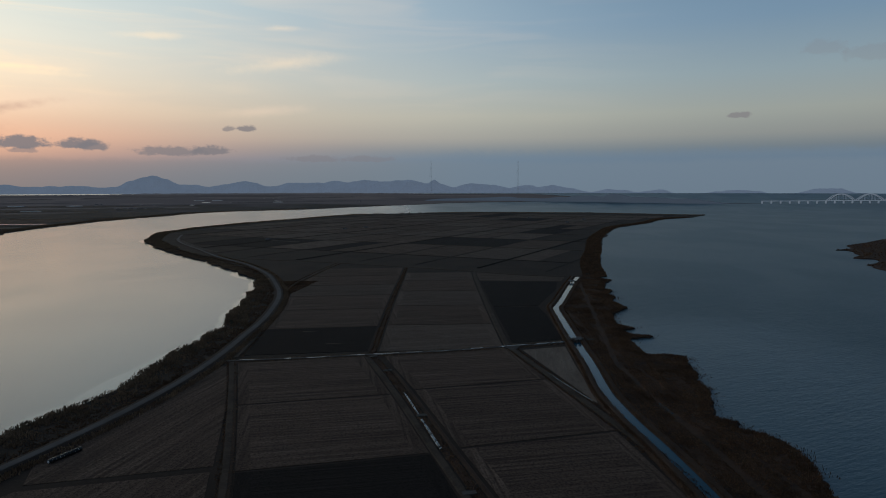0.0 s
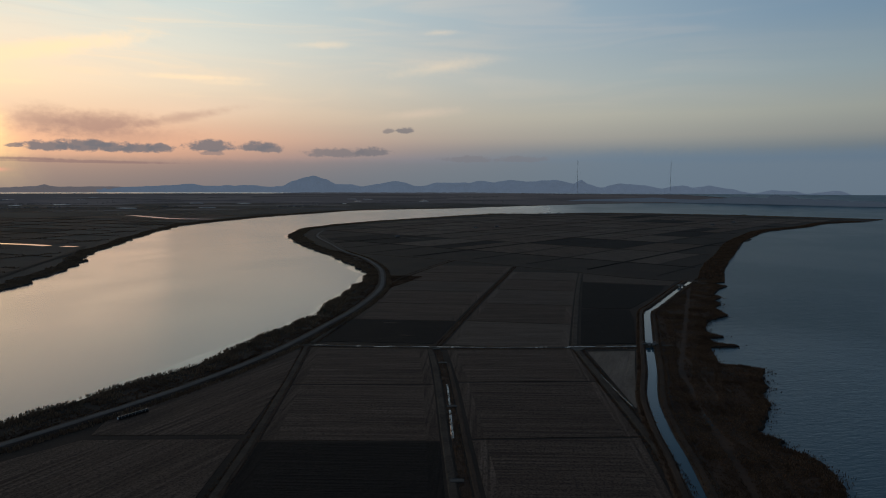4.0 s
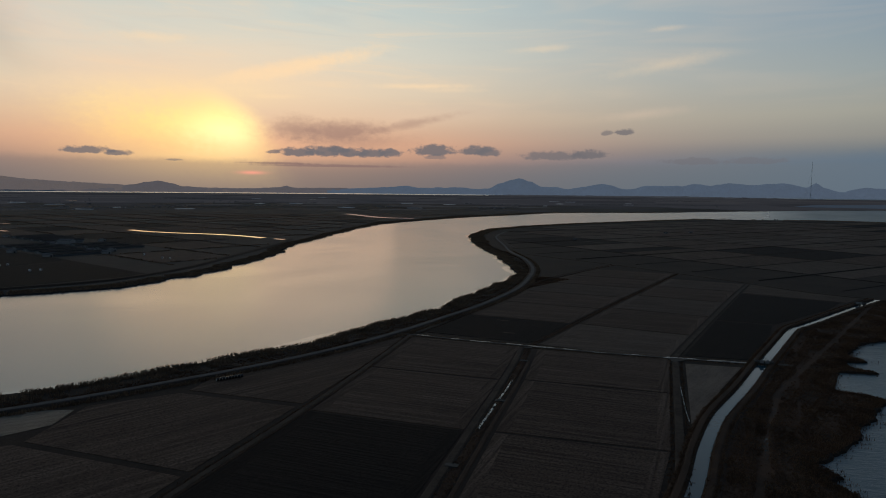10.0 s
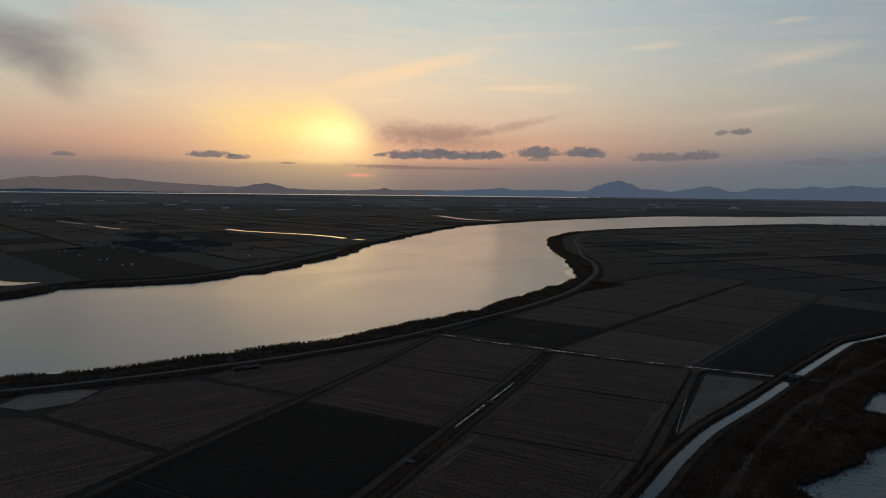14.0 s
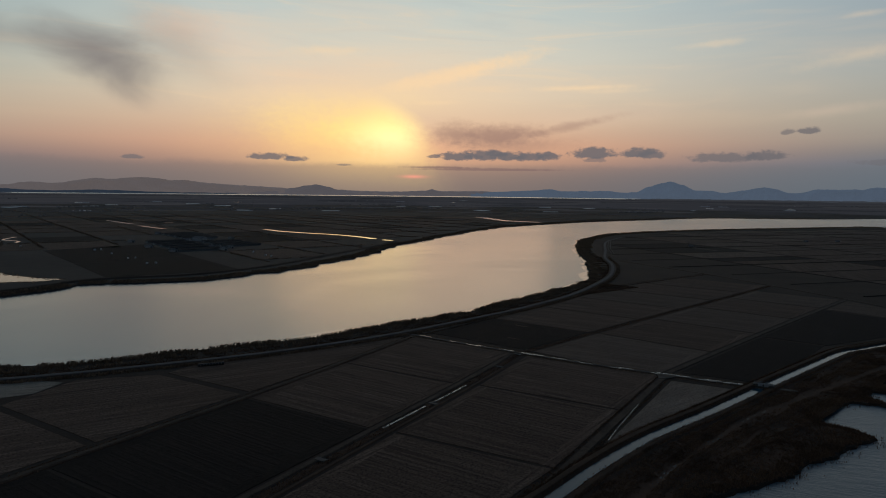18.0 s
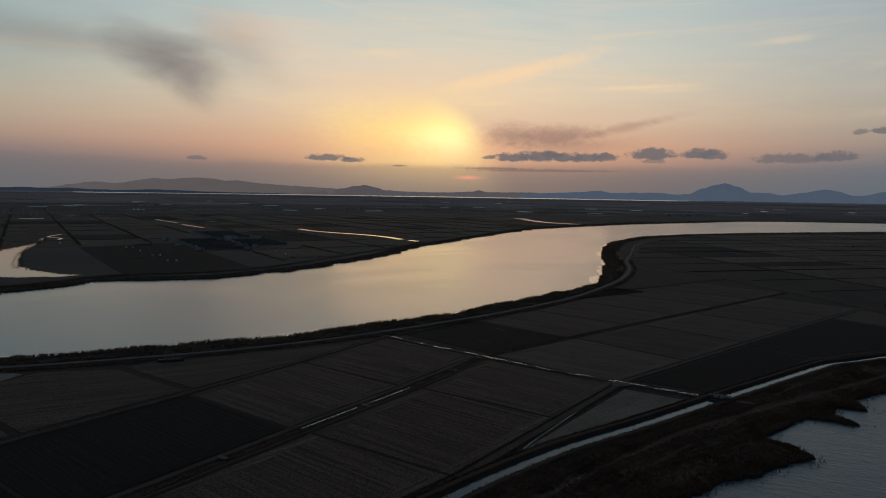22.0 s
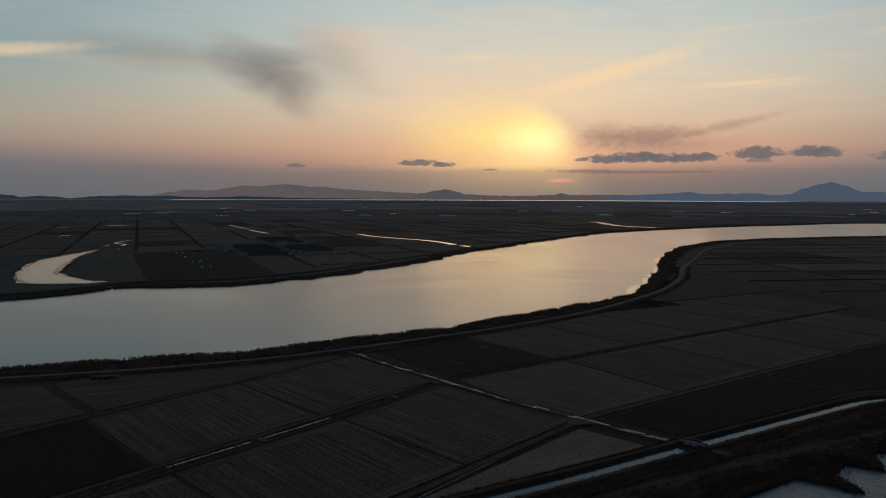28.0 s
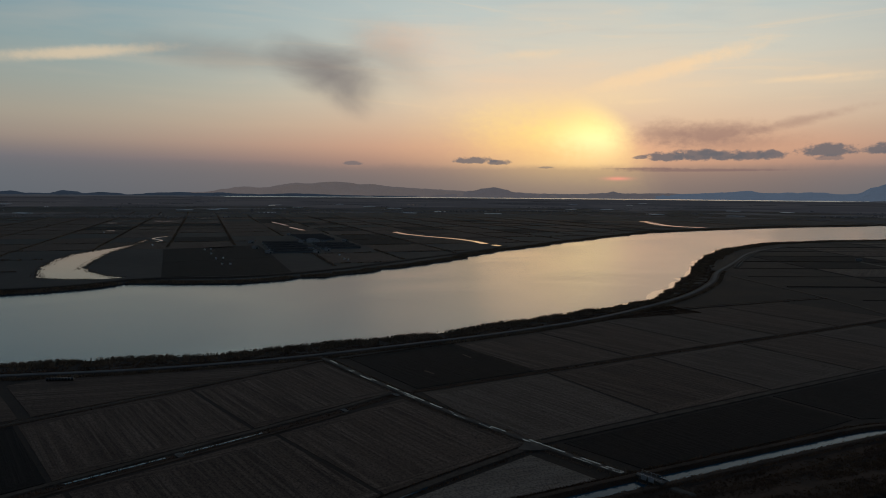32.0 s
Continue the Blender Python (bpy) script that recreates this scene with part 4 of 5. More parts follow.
def canal_bridge(x, y, rz, length, width, label):
    """A flat farm bridge: deck, kerbs, rails, abutments, a middle pier and two sluice openings."""
    ob = thing("canal_bridge", label, "bridge", "bridges over the canal", "", (x, y, 0.45), rz)
    h = length / 2
    part("deck", box(bmesh.new(), -h, -width / 2, 0.85, h, width / 2, 1.25, 0.05), SLAB, ob)
    for sgn in (-1, 1):
        part("kerb", box(bmesh.new(), -h, sgn * (width / 2 - 0.15) - 0.15, 1.25, h, sgn * (width / 2 - 0.15) + 0.15, 1.5, 0.04), SLAB, ob)
        part("abutment", box(bmesh.new(), sgn * 3.1 - 0.5, -width / 2 - 0.3, -0.4, sgn * 3.1 + 0.5, width / 2 + 0.3, 0.85, 0.05), SLAB, ob)
        rail = part("rail", box(bmesh.new(), -h + 0.3, sgn * (width / 2 - 0.15) - 0.04, 2.15, h - 0.3, sgn * (width / 2 - 0.15) + 0.04, 2.23), STEEL, ob)
        for k in range(6):
            px = -h + 0.5 + (length - 1.0) * k / 5
            part("post", box(bmesh.new(), px - 0.05, sgn * (width / 2 - 0.15) - 0.05, 1.5, px + 0.05, sgn * (width / 2 - 0.15) + 0.05, 2.15), STEEL, rail)
    part("pier", box(bmesh.new(), -0.3, -width / 2 - 0.6, -0.4, 0.3, width / 2, 0.85, 0.05), SLAB, ob)
    for sgn in (-1, 1):
        gate = part("sluice_frame", box(bmesh.new(), sgn * 1.4 - 1.0, -width / 2 - 1.0, 0.9, sgn * 1.4 + 1.0, -width / 2 - 0.75, 2.6, 0.03), STEEL, ob, "pale steel sluice gate")
        part("spindle", box(bmesh.new(), sgn * 1.4 - 0.06, -width / 2 - 0.95, 2.6, sgn * 1.4 + 0.06, -width / 2 - 0.83, 3.3), STEEL, gate)
    return ob


canal_bridge(89.2, 426.5, 14, 10, 3.8, "flat concrete farm bridge with sluice gates over the canal")
canal_bridge(149, 692, -18, 9, 3.2, "small concrete bridge near the bend of the canal")


# ---------------------------------------------------------------- bales
WRAP = plain_mat("black_bale_wrap", (0.012, 0.012, 0.013), 0.32, 0, 0.3, 4)
WHITE_WRAP = plain_mat("white_bale_wrap", (0.72, 0.74, 0.76), 0.4, 0, 0.2, 4)
STRAW_AND_GLEAM = plain_mat("straw_and_gleam", (0.3, 0.27, 0.2), 0.9, 0, 0.5, 6)


def drum(bm, r, half, axis="Y", seg=20, soft=0.12):
    """A lying round bale, edges rounded, a little sagged."""
    rings = [(-half, r - soft * 1.2), (-half + soft * 0.5, r - soft * 0.3), (-half + soft, r), (half - soft, r), (half - soft * 0.5, r - soft * 0.3), (half, r - soft * 1.2)]
    loops = []
    for y, rr in rings:
        loops.append([bm.verts.new((rr * 1.03 * math.cos(2 * math.pi * k / seg), y, max(0.0, r + rr * math.sin(2 * math.pi * k / seg) * 0.97))) for k in range(seg)])
    for a, b in zip(loops, loops[1:]):
        for k in range(seg):
            bm.faces.new((a[k], a[(k + 1) % seg], b[(k + 1) % seg], b[k]))
    bm.faces.new(loops[0])
    bm.faces.new(loops[-1])
    return clean(bm)


def bale(wrap, label, group, r=0.75, half=0.65):
    ob = thing("round_bale", label, "bale", group)
    body = part("wrap", drum(bmesh.new(), r, half), wrap, ob)
    for sgn in (-1, 1):
        bm = bmesh.new()
        v = [bm.verts.new((r * 0.62 * math.cos(2 * math.pi * k / 14), sgn * (half + 0.015), r + r * 0.62 * math.sin(2 * math.pi * k / 14))) for k in range(14)]
        bm.faces.new(v)
        part("end_cap", clean(bm), WHITE_WRAP if wrap is WRAP and sgn < 0 else STRAW_AND_GLEAM, body)
    return ob


row_bale = bale(WRAP, "black-wrapped round bale standing in a row by the road", "bales by the dike road", 0.85, 0.62)
rng = random.Random(5)
a0, b0 = (-148.5, 243.4), (-143.5, 254.7)
turn = math.degrees(math.atan2(b0[1] - a0[1], b0[0] - a0[0])) - 90
# pale strips laid on top as a painted highlight: the sky reflected in the wrap
cover = thing("bale_cover", "pale strips standing for the sky's gleam on the bale tops", "cover", at=((a0[0] + b0[0]) / 2, (a0[1] + b0[1]) / 2, 0), rz=turn)
for k in range(9):
    f = k / 8
    m = pose(a0[0] + (b0[0] - a0[0]) * f, a0[1] + (b0[1] - a0[1]) * f, 0.02, 0, 0, turn + rng.uniform(-5, 5))
    if k == 0:
        row_bale.matrix_world = m
    else:
        copy_thing(row_bale, m)
    bm = bmesh.new()
    y = (f - 0.5) * math.dist(a0, b0)
    box(bm, -0.5, y - 0.12, 1.69, 0.5, y + 0.12, 1.73, 0.015)
    part("strip", bm, STRAW_AND_GLEAM, cover)
white_bale = bale(WHITE_WRAP, "white-wrapped silage bale lying on a dark field", "bales across the river", 1.2, 1.2)
spots = [(-902, 453), (-903, 463), (-824, 449), (-744, 441), (-745, 451), (-666, 434), (-662, 444), (-720, 621), (-661, 606), (-646, 606), (-1459, 329.1), (-1037, 387.3)]
for k, (x, y) in enumerate(spots):
    m = pose(x, y, 0.17, 0, 0, rng.uniform(0, 180))
    if k == 0:
        white_bale.matrix_world = m
    else:
        copy_thing(white_bale, m)


# ---------------------------------------------------------------- livestock sheds and village buildings
DARK_ROOF = plain_mat("dark_shed_roof", (0.02, 0.02, 0.022), 0.95, 0, 0.4, 0.3)
DARK_ROOF.node_tree.nodes["Principled BSDF"].inputs["Specular IOR Level"].default_value = 0.1
GREY_WALL = plain_mat("grey_shed_wall", (0.16, 0.16, 0.165), 0.8, 0, 0.4, 0.5)
PALE_WALL = plain_mat("pale_house_wall", (0.3, 0.29, 0.28), 0.8, 0, 0.3, 0.5)
VINYL = plain_mat("white_greenhouse_film", (0.4, 0.42, 0.44), 0.35, 0, 0.25, 0.3)
SLATE = plain_mat("blue_grey_roof", (0.07, 0.075, 0.085), 0.8, 0, 0.4, 0.5)


def gable(bm, lx, ly, wall, ridge_h, over=0.5):
    """A pitched roof, ridge along x, with thickness."""
    for sgn in (-1, 1):
        a = [(-lx / 2 - over, sgn * (ly / 2 + over), wall - 0.2), (lx / 2 + over, sgn * (ly / 2 + over), wall - 0.2), (lx / 2 + over, 0, ridge_h), (-lx / 2 - over, 0, ridge_h)]
        lo = [bm.verts.new(p) for p in a]
        hi = [bm.verts.new((p[0], p[1], p[2] + 0.25)) for p in a]
        bm.faces.new(lo)
        bm.faces.new(hi)
        for k in range(4):
            bm.faces.new((lo[k], lo[(k + 1) % 4], hi[(k + 1) % 4], hi[k]))
    return clean(bm)


def walls(bm, lx, ly, h, peak):
    for sgn in (-1, 1):
        bm.faces.new([bm.verts.new(p) for p in ((sgn * lx / 2, -ly / 2, 0), (sgn * lx / 2, ly / 2, 0), (sgn * lx / 2, ly / 2, h), (sgn * lx / 2, 0, peak), (sgn * lx / 2, -ly / 2, h))])
        bm.faces.new([bm.verts.new(p) for p in ((-lx / 2, sgn * ly / 2, 0), (lx / 2, sgn * ly / 2, 0), (lx / 2, sgn * ly / 2, h), (-lx / 2, sgn * ly / 2, h))])
    return clean(bm)


def building(name, lx, ly, h, peak, wall_mat, roof_mat, label, category, group):
    ob = thing(name, label, category, group)
    body = part("wall", walls(bmesh.new(), lx, ly, h, peak), wall_mat, ob)
    part("roof", gable(bmesh.new(), lx, ly, h, peak), roof_mat, ob)
    for sgn in (-1, 1):
        part("door", box(bmesh.new(), sgn * (lx / 2 + 0.06) - 0.06, -1.2, 0, sgn * (lx / 2 + 0.06) + 0.06, 1.2, 2.3), DARK_ROOF if wall_mat is PALE_WALL else PALE_WALL, body)
    return ob


def tunnel(length, r, label, group):
    ob = thing("greenhouse_tunnel", label, "greenhouse", group)
    bm = bmesh.new()
    n = 8
    rows = []
    for x in (-length / 2, length / 2):
        rows.append([bm.verts.new((x, r * math.cos(math.pi * k / n), r * 0.8 * math.sin(math.pi * k / n))) for k in range(n + 1)])
    for k in range(n):
        bm.faces.new((rows[0][k], rows[0][k + 1], rows[1][k + 1], rows[1][k]))
    skin = part("film", clean(bm), VINYL, ob)
    for x in (-length / 2, length / 2):
        bm = bmesh.new()
        bm.faces.new([bm.verts.new((x, r * math.cos(math.pi * k / n), r * 0.8 * math.sin(math.pi * k / n))) for k in range(n + 1)])
        part("end_wall", bm, VINYL, skin)
    return ob


def place(thing_ob, spots):
    """The thing at the first spot, copies of it at the others: (x, y, turn)."""
    for k, (x, y, rz) in enumerate(spots):
        m = far_pose(x, y, 0.0, rz)
        if k == 0:
            thing_ob.matrix_world = m
        else:
            copy_thing(thing_ob, m)


def shed_block(corner, across, n, step, length, turn):
    """Parallel long sheds: the first one's middle, the way to the next, count."""
    return [(corner[0] + across[0] * step * k, corner[1] + across[1] * step * k, turn) for k in range(n)]


AX = (-0.985, 0.17)
long_shed = building("livestock_shed", 68, 24, 2.6, 4.4, GREY_WALL, DARK_ROOF, "long low livestock shed with a dark roof", "shed", "sheds of the farm across the river")
place(long_shed, shed_block((-808, 576), AX, 5, 47, 68, 83) + shed_block((-1052, 699), AX, 4, 43, 68, 83) + shed_block((-846, 670), AX, 3, 46, 66, 83))
office = building("farm_office", 24, 13, 6.5, 8.5, PALE_WALL, SLATE, "two-storey pale farm building among the sheds", "building", "")
office.matrix_world = far_pose(-985, 668, 0, 20)
small = building("feed_store", 11, 7, 3.4, 4.8, PALE_WALL, SLATE, "small pale store beside the sheds", "shed", "stores beside the sheds")
place(small, [(-784, 606, 10), (-830, 612, 30), (-1030, 560, 10), (-985, 690, 70), (-1013, 673, 0), (-990, 735, 10), (-1215, 690, 20), (-975, 641, 10), (-806, 534, 20), (-900, 536, 15), (-812, 634, 10), (-1000, 650, 40)])

rng = random.Random(77)


def plain_spots(n, a0, a1, d0, d1):
    out = []
    while len(out) < n:
        a, d = rng.uniform(a0, a1), d0 * (d1 / d0) ** rng.random()
        x, y = CX - d * math.sin(radians(a)), CY + d * math.cos(radians(a))
        if inside(x, y, plain_line) and (on_plain(x, y, 120) or y > 4500):
            out.append((x, y, rng.uniform(0, 180)))
    return out


def hamlets(n, a0, a1, d0, d1, per):
    out = []
    for x, y, _ in plain_spots(n, a0, a1, d0, d1):
        t = rng.uniform(0, 180)
        for k in range(rng.randint(max(2, per // 2), per)):
            q = (x + rng.gauss(0, 60), y + rng.gauss(0, 45))
            if inside(q[0], q[1], plain_line):
                out.append((*q, t + rng.choice((0, 90)) + rng.uniform(-8, 8)))
    return out


house = building("farmhouse", 15, 9, 3.6, 6.2, PALE_WALL, SLATE, "small pale farmhouse with a blue-grey roof", "house", "farmhouses on the plain")
place(house, hamlets(30, 8, 100, 3300, 7500, 6))
barn = building("barn", 30, 14, 5.5, 8.0, GREY_WALL, SLATE, "grey barn with a low pitched roof", "barn", "barns on the plain")
place(barn, hamlets(18, 5, 100, 3300, 7000, 3))
green = tunnel(90, 4.5, "long white film greenhouse tunnel", "greenhouses on the plain")
spots = []
for x, y, _ in plain_spots(34, 6, 98, 3000, 7000):
    t = rng.uniform(0, 180)
    for k in range(rng.randint(2, 6)):
        spots.append((x - math.sin(radians(t)) * 11 * k, y + math.cos(radians(t)) * 11 * k, t))
place(green, spots)
hut = building("field_hut", 8, 5, 2.6, 3.6, GREY_WALL, SLATE, "small pale hut at a field corner", "hut", "huts on the island")
place(hut, [(-145.5, 1678, 20), (-191.2, 1616, 60), (-305.2, 1294, 30), (355.9, 2169, 20), (419, 1900, 10), (510, 2068, 40)])
strip("road_pale_yard", [(-297, 1280), (-264, 1256), (-236, 1240)], 7, 0.3, CONCRETE, "pale concrete yard beside a field hut", "yard", slope=0.3)
for off in (-2.2, 2.2):
    strip("road_wheel_track", smooth_line([(-328.5 + off, 1038), (-390.5 + off, 1139), (-437 + off, 1224), (-495 + off, 1329)]), 1.5, 1.0, CONCRETE, "pale concrete wheel strip on the dike road", "road", slope=0.5)


# ---------------------------------------------------------------- reeds, grass and scrub
nrng = np.random.default_rng(9)


def tufts(name, spots, h0, h1, width, blades, mat, label, lean=0.35, spread=0.5, kind="stuff", category="reeds", parent=None):
    """Upright dry growth: at each spot a few tapering blades that fan out."""
    p = np.repeat(np.asarray(spots, dtype=float), blades, axis=0)
    n = len(p)
    tall = np.repeat(nrng.uniform(h0, h1, len(spots)), blades) * nrng.uniform(0.6, 1.0, n)
    ang, la = nrng.uniform(0, 2 * np.pi, n), nrng.uniform(0, 2 * np.pi, n)
    bx, by = p[:, 0] + nrng.normal(0, spread, n), p[:, 1] + nrng.normal(0, spread, n)
    w = width * nrng.uniform(0.5, 1.2, n)
    ln = tall * lean * nrng.uniform(0, 1, n)
    dx, dy = np.cos(ang) * w, np.sin(ang) * w
    tx, ty = bx + np.cos(la) * ln, by + np.sin(la) * ln
    mx, my = bx + np.cos(la) * ln * 0.3, by + np.sin(la) * ln * 0.3
    z0 = p[:, 2] if p.shape[1] > 2 else np.zeros(n)
    v = np.stack([np.stack([bx - dx, by - dy, z0 - 0.1], 1), np.stack([bx + dx, by + dy, z0 - 0.1], 1),
                  np.stack([mx + dx * 0.9, my + dy * 0.9, z0 + tall * 0.55], 1), np.stack([mx - dx * 0.9, my - dy * 0.9, z0 + tall * 0.55], 1),
                  np.stack([tx, ty, z0 + tall], 1)], 1).reshape(-1, 3)
    i = np.arange(n) * 5
    faces = np.stack([i, i + 1, i + 2, i + 3], 1).tolist() + np.stack([i + 3, i + 2, i + 4], 1).tolist()
    verts = v.tolist()
    if max(abs(v[:, 0]).max(), abs(v[:, 1]).max()) > NEAR:
        verts = [far(*q) for q in verts]
    return solid(name, verts, faces, mat, label, category, kind=kind, parent=parent)


def beside(line, d0, d1, per_m, clump=0.0, seed=1):
    """Random spots beside a line, d0 to d1 metres to its right, thinned by a patchy noise."""
    out = []
    for a, b in zip(line, line[1:]):
        L = math.dist(a, b)
        nx, ny = (b[1] - a[1]) / L, -(b[0] - a[0]) / L
        for _ in range(int(L * per_m) + 1):
            f, d = nrng.random(), nrng.uniform(d0, d1)
            x, y = a[0] + (b[0] - a[0]) * f + nx * d, a[1] + (b[1] - a[1]) * f + ny * d
            if clump and noise.noise((x * 0.07, y * 0.07, seed)) < nrng.uniform(-1, 1) * 0.35 - 0.25 + clump:
                continue
            out.append((x, y))
    return out


bank = smooth_line(WEST_LINE, 2)
cut = [next(i for i, q in enumerate(bank) if q[1] > y) for y in (90, 230, 330, 450, 600, 800, 1100)]
for a, b in zip(cut, cut[1:]):
    piece = bank[a:b + 1]
    tufts("reed_bed", beside(piece, -1.5, 6, 9, 0.06, 2), 1.0, 2.5, 0.13, 5, REED, "tall dry reeds along the river bank")
    tufts("reed_bed", beside(piece, 4, 15, 9, 0.05, 3), 0.6, 1.6, 0.15, 5, REED, "dry brown reeds behind the waterline")
    tufts("dike_grass", beside(piece, 13, 22, 6, 0.05, 4), 0.3, 0.8, 0.2, 4, RUSSET, "withered grass on the dike slope", category="grass")
tufts("reed_bed", beside(bank[cut[-1]:], -2, 26, 4, 0.0, 2), 2.2, 3.6, 0.4, 4, REED, "tall dry reeds along the far river bend")
north_edge = smooth_line(NORTH_SHORE)
tufts("reed_bed", beside(north_edge, 0, 26, 2.0, 0.0, 2), 2.2, 3.8, 0.7, 3, REED, "reeds along the northern shore")
road_line = smooth_line(RIVER_ROAD)
near_road = [q for q in road_line if 60 < q[1] < 1000]
tufts("verge_scrub", beside(near_road, 4.5, 8.5, 5, 0.0, 6), 0.7, 1.9, 0.2, 4, REED, "dark scrub along the foot of the dike road", category="scrub")
tufts("verge_grass", beside(near_road, -8, -3.2, 4, 0.05, 7), 0.4, 1.0, 0.2, 4, RUSSET, "withered grass beside the dike road", category="grass")
for nm, line, off in (("west_track", WEST_TRACK, 1.2), ("ditch", DITCH_SOUTH, 0.5), ("southeast", ROAD_C_SOUTH, 2.4), ("cross", CROSS_ROAD, 2.6), ("ditch_north", DITCH_NORTH, 0.6), ("inner", INNER_TRACK, 2.4)):
    pts = [q for q in smooth_line(line) if q[1] > 90]
    for lo, hi in ((off, off + 1.1), (-off - 1.1, -off)):
        tufts("verge_grass", beside(pts, lo, hi, 1.6, 0.0, 8), 0.3, 0.9, 0.16, 4, RUSSET if nm != "cross" else REED, "withered weeds along the track and ditch", category="grass")
canal_line = [q for q in smooth_line(CANAL) if 130 < q[1] < 745]
tufts("canal_grass", [(x, y, 1.0) for x, y in beside(canal_line, 3.3, 7.4, 13, 0.0, 5)], 0.2, 0.6, 0.16, 5, RUSSET, "russet grass on the canal levee", category="grass")
tufts("canal_grass", [(x, y, 0.65) for x, y in beside(canal_line, -7.2, -3.3, 10, 0.0, 5)], 0.2, 0.6, 0.17, 4, RUSSET, "russet grass on the canal levee", category="grass")

patch = [(-160, 716), (-122, 714), (-131, 650), (-139, 606), (-146, 640), (-158, 690)]
tufts("scrub_patch", [q for q in [(nrng.uniform(-162, -118), nrng.uniform(604, 720)) for _ in range(5200)] if inside(*q, patch)], 0.4, 1.2, 0.22, 4, RUSSET, "rough russet scrub inside the bend of the dike road", category="scrub")

# the marsh between canal and open water
canal_x = sorted(smooth_line(CANAL), key=lambda q: q[1])
marsh_west = [(along(canal_x, y) + 8.3, y) for y in range(110, 735, 15)]
marsh_east = [(x - 1.6, y) for x, y in dense(EAST_SHORE[10:49], 4, 0.8, 14)]
sheet("ground_marsh", marsh_west + marsh_east, 0.05, MARSH, "brown marshy ground between canal and open water", "ground")
for k, (off, w) in enumerate(((13.5, 2.2), (24.0, 2.6), (33.0, 1.8))):
    ridge_line = smooth_line([(along(canal_x, y) + off + 2.2 * math.sin(y * 0.03 + k), y) for y in range(210, 440 if k else 560, 18)])
    strip("marsh_ridge", ridge_line, w, 0.45, MARSH, "low ridge of brown earth running through the marsh", "ridge", slope=1.2)
    tufts("ridge_grass", [(x, y, 0.38) for x, y in beside(ridge_line, -1.6, 1.6, 9, 0.0, 20 + k)], 0.2, 0.5, 0.18, 4, RUSSET, "russet grass on the low marsh ridge", category="grass")
for k, (y0, y1) in enumerate(((130, 230), (230, 300), (300, 370), (370, 440), (440, 560), (560, 760))):
    low, tall_ones, edge = [], [], []
    for _ in range(int((y1 - y0) * 100)):
        y = nrng.uniform(y0, y1)
        x0 = along(canal_x, y) + 8.5
        x = nrng.uniform(x0, x0 + 62 if y < 560 else x0 + 60)
        if not inside(x, y, ISLAND):
            continue
        trough = abs(x - (99.0 + max(0, y - 370) * 0.18)) < 1.6 or abs(x - (109 + (330 - y) * 0.03)) < 0.9
        if trough:
            continue
        shore = not inside(x + 7, y, ISLAND) or not inside(x + 3, y + 5, ISLAND) or not inside(x + 3, y - 5, ISLAND)
        n = noise.noise((x * 0.06, y * 0.05, 4))
        if shore:
            edge.append((x, y))
        elif n > 0.08:
            tall_ones.append((x, y))
        elif nrng.random() < 0.75 + n:
            low.append((x, y))
    tufts("marsh_grass", low, 0.25, 0.6, 0.22, 4, RUSSET, "low russet marsh grass between canal and water", category="grass")
    tufts("marsh_reeds", tall_ones, 0.45, 0.9, 0.17, 5, RUSSET, "brown marsh reeds in patches", category="reeds")
    tufts("reed_bed", edge, 0.5, 1.15, 0.11, 8, RUSSET, "dark reeds at the ragged marsh edge")
east_edge = smooth_line(EAST_SHORE[:10])
tufts("reed_bed", beside(east_edge, 0, 26, 4, 0.0, 2), 1.6, 3.0, 0.45, 4, RUSSET, "reeds along the eastern shore of the island")
# straggling reeds standing in the shallows
shallow = []
for a, b in zip(EAST_SHORE[14:], EAST_SHORE[15:47]):
    for _ in range(20):
        f = nrng.random()
        shallow.append((a[0] + (b[0] - a[0]) * f + abs(nrng.normal(0, 3.2)), a[1] + (b[1] - a[1]) * f + nrng.normal(0, 2), -1.0))
tufts("shallow_reeds", shallow, 0.9, 1.5, 0.08, 3, RUSSET, "straggling reeds standing in the shallows")
islet_line = dense(ISLET, 12, 3, 7, True)
tufts("reed_bed", [q for q in [(nrng.uniform(529, 900), nrng.uniform(640, 1332)) for _ in range(9000)] if inside(*q, ISLET)], 1.4, 2.6, 0.5, 3, RUSSET, "brown reeds covering the islet")
fb = [q for q in FAR_LINE if q[1] > 40]
tufts("bank_scrub", beside(fb, -22, 0.5, 7, 0.0, 9), 0.8, 2.2, 0.35, 4, REED, "dark scrub and reeds along the far bank", category="scrub")
tufts("bank_scrub", beside(smooth_line(FAR_BANK[16:22]), -40, 2, 3, 0.0, 9), 1.5, 3.5, 0.8, 3, REED, "scrub along the far river bend", category="scrub")
tufts("field_scrub", [q for run in hedges for q in beside(run, -2.5, 2.5, 0.8, 0.12, 12)], 0.8, 2.6, 0.6, 4, REED, "scattered scrub along the bunds of the plain", category="scrub")
tufts("bay_scrub", [(x + nrng.normal(0, 3), y + nrng.normal(0, 3)) for x, y in dense(BAY, 1.2, 4, 4, True)], 0.5, 1.3, 0.3, 4, REED, "scrub round the creek bay", category="scrub")


# ---------------------------------------------------------------- shrubs and trees
BARK = plain_mat("dark_bark", (0.05, 0.042, 0.034), 0.9, 0, 0.5, 2)


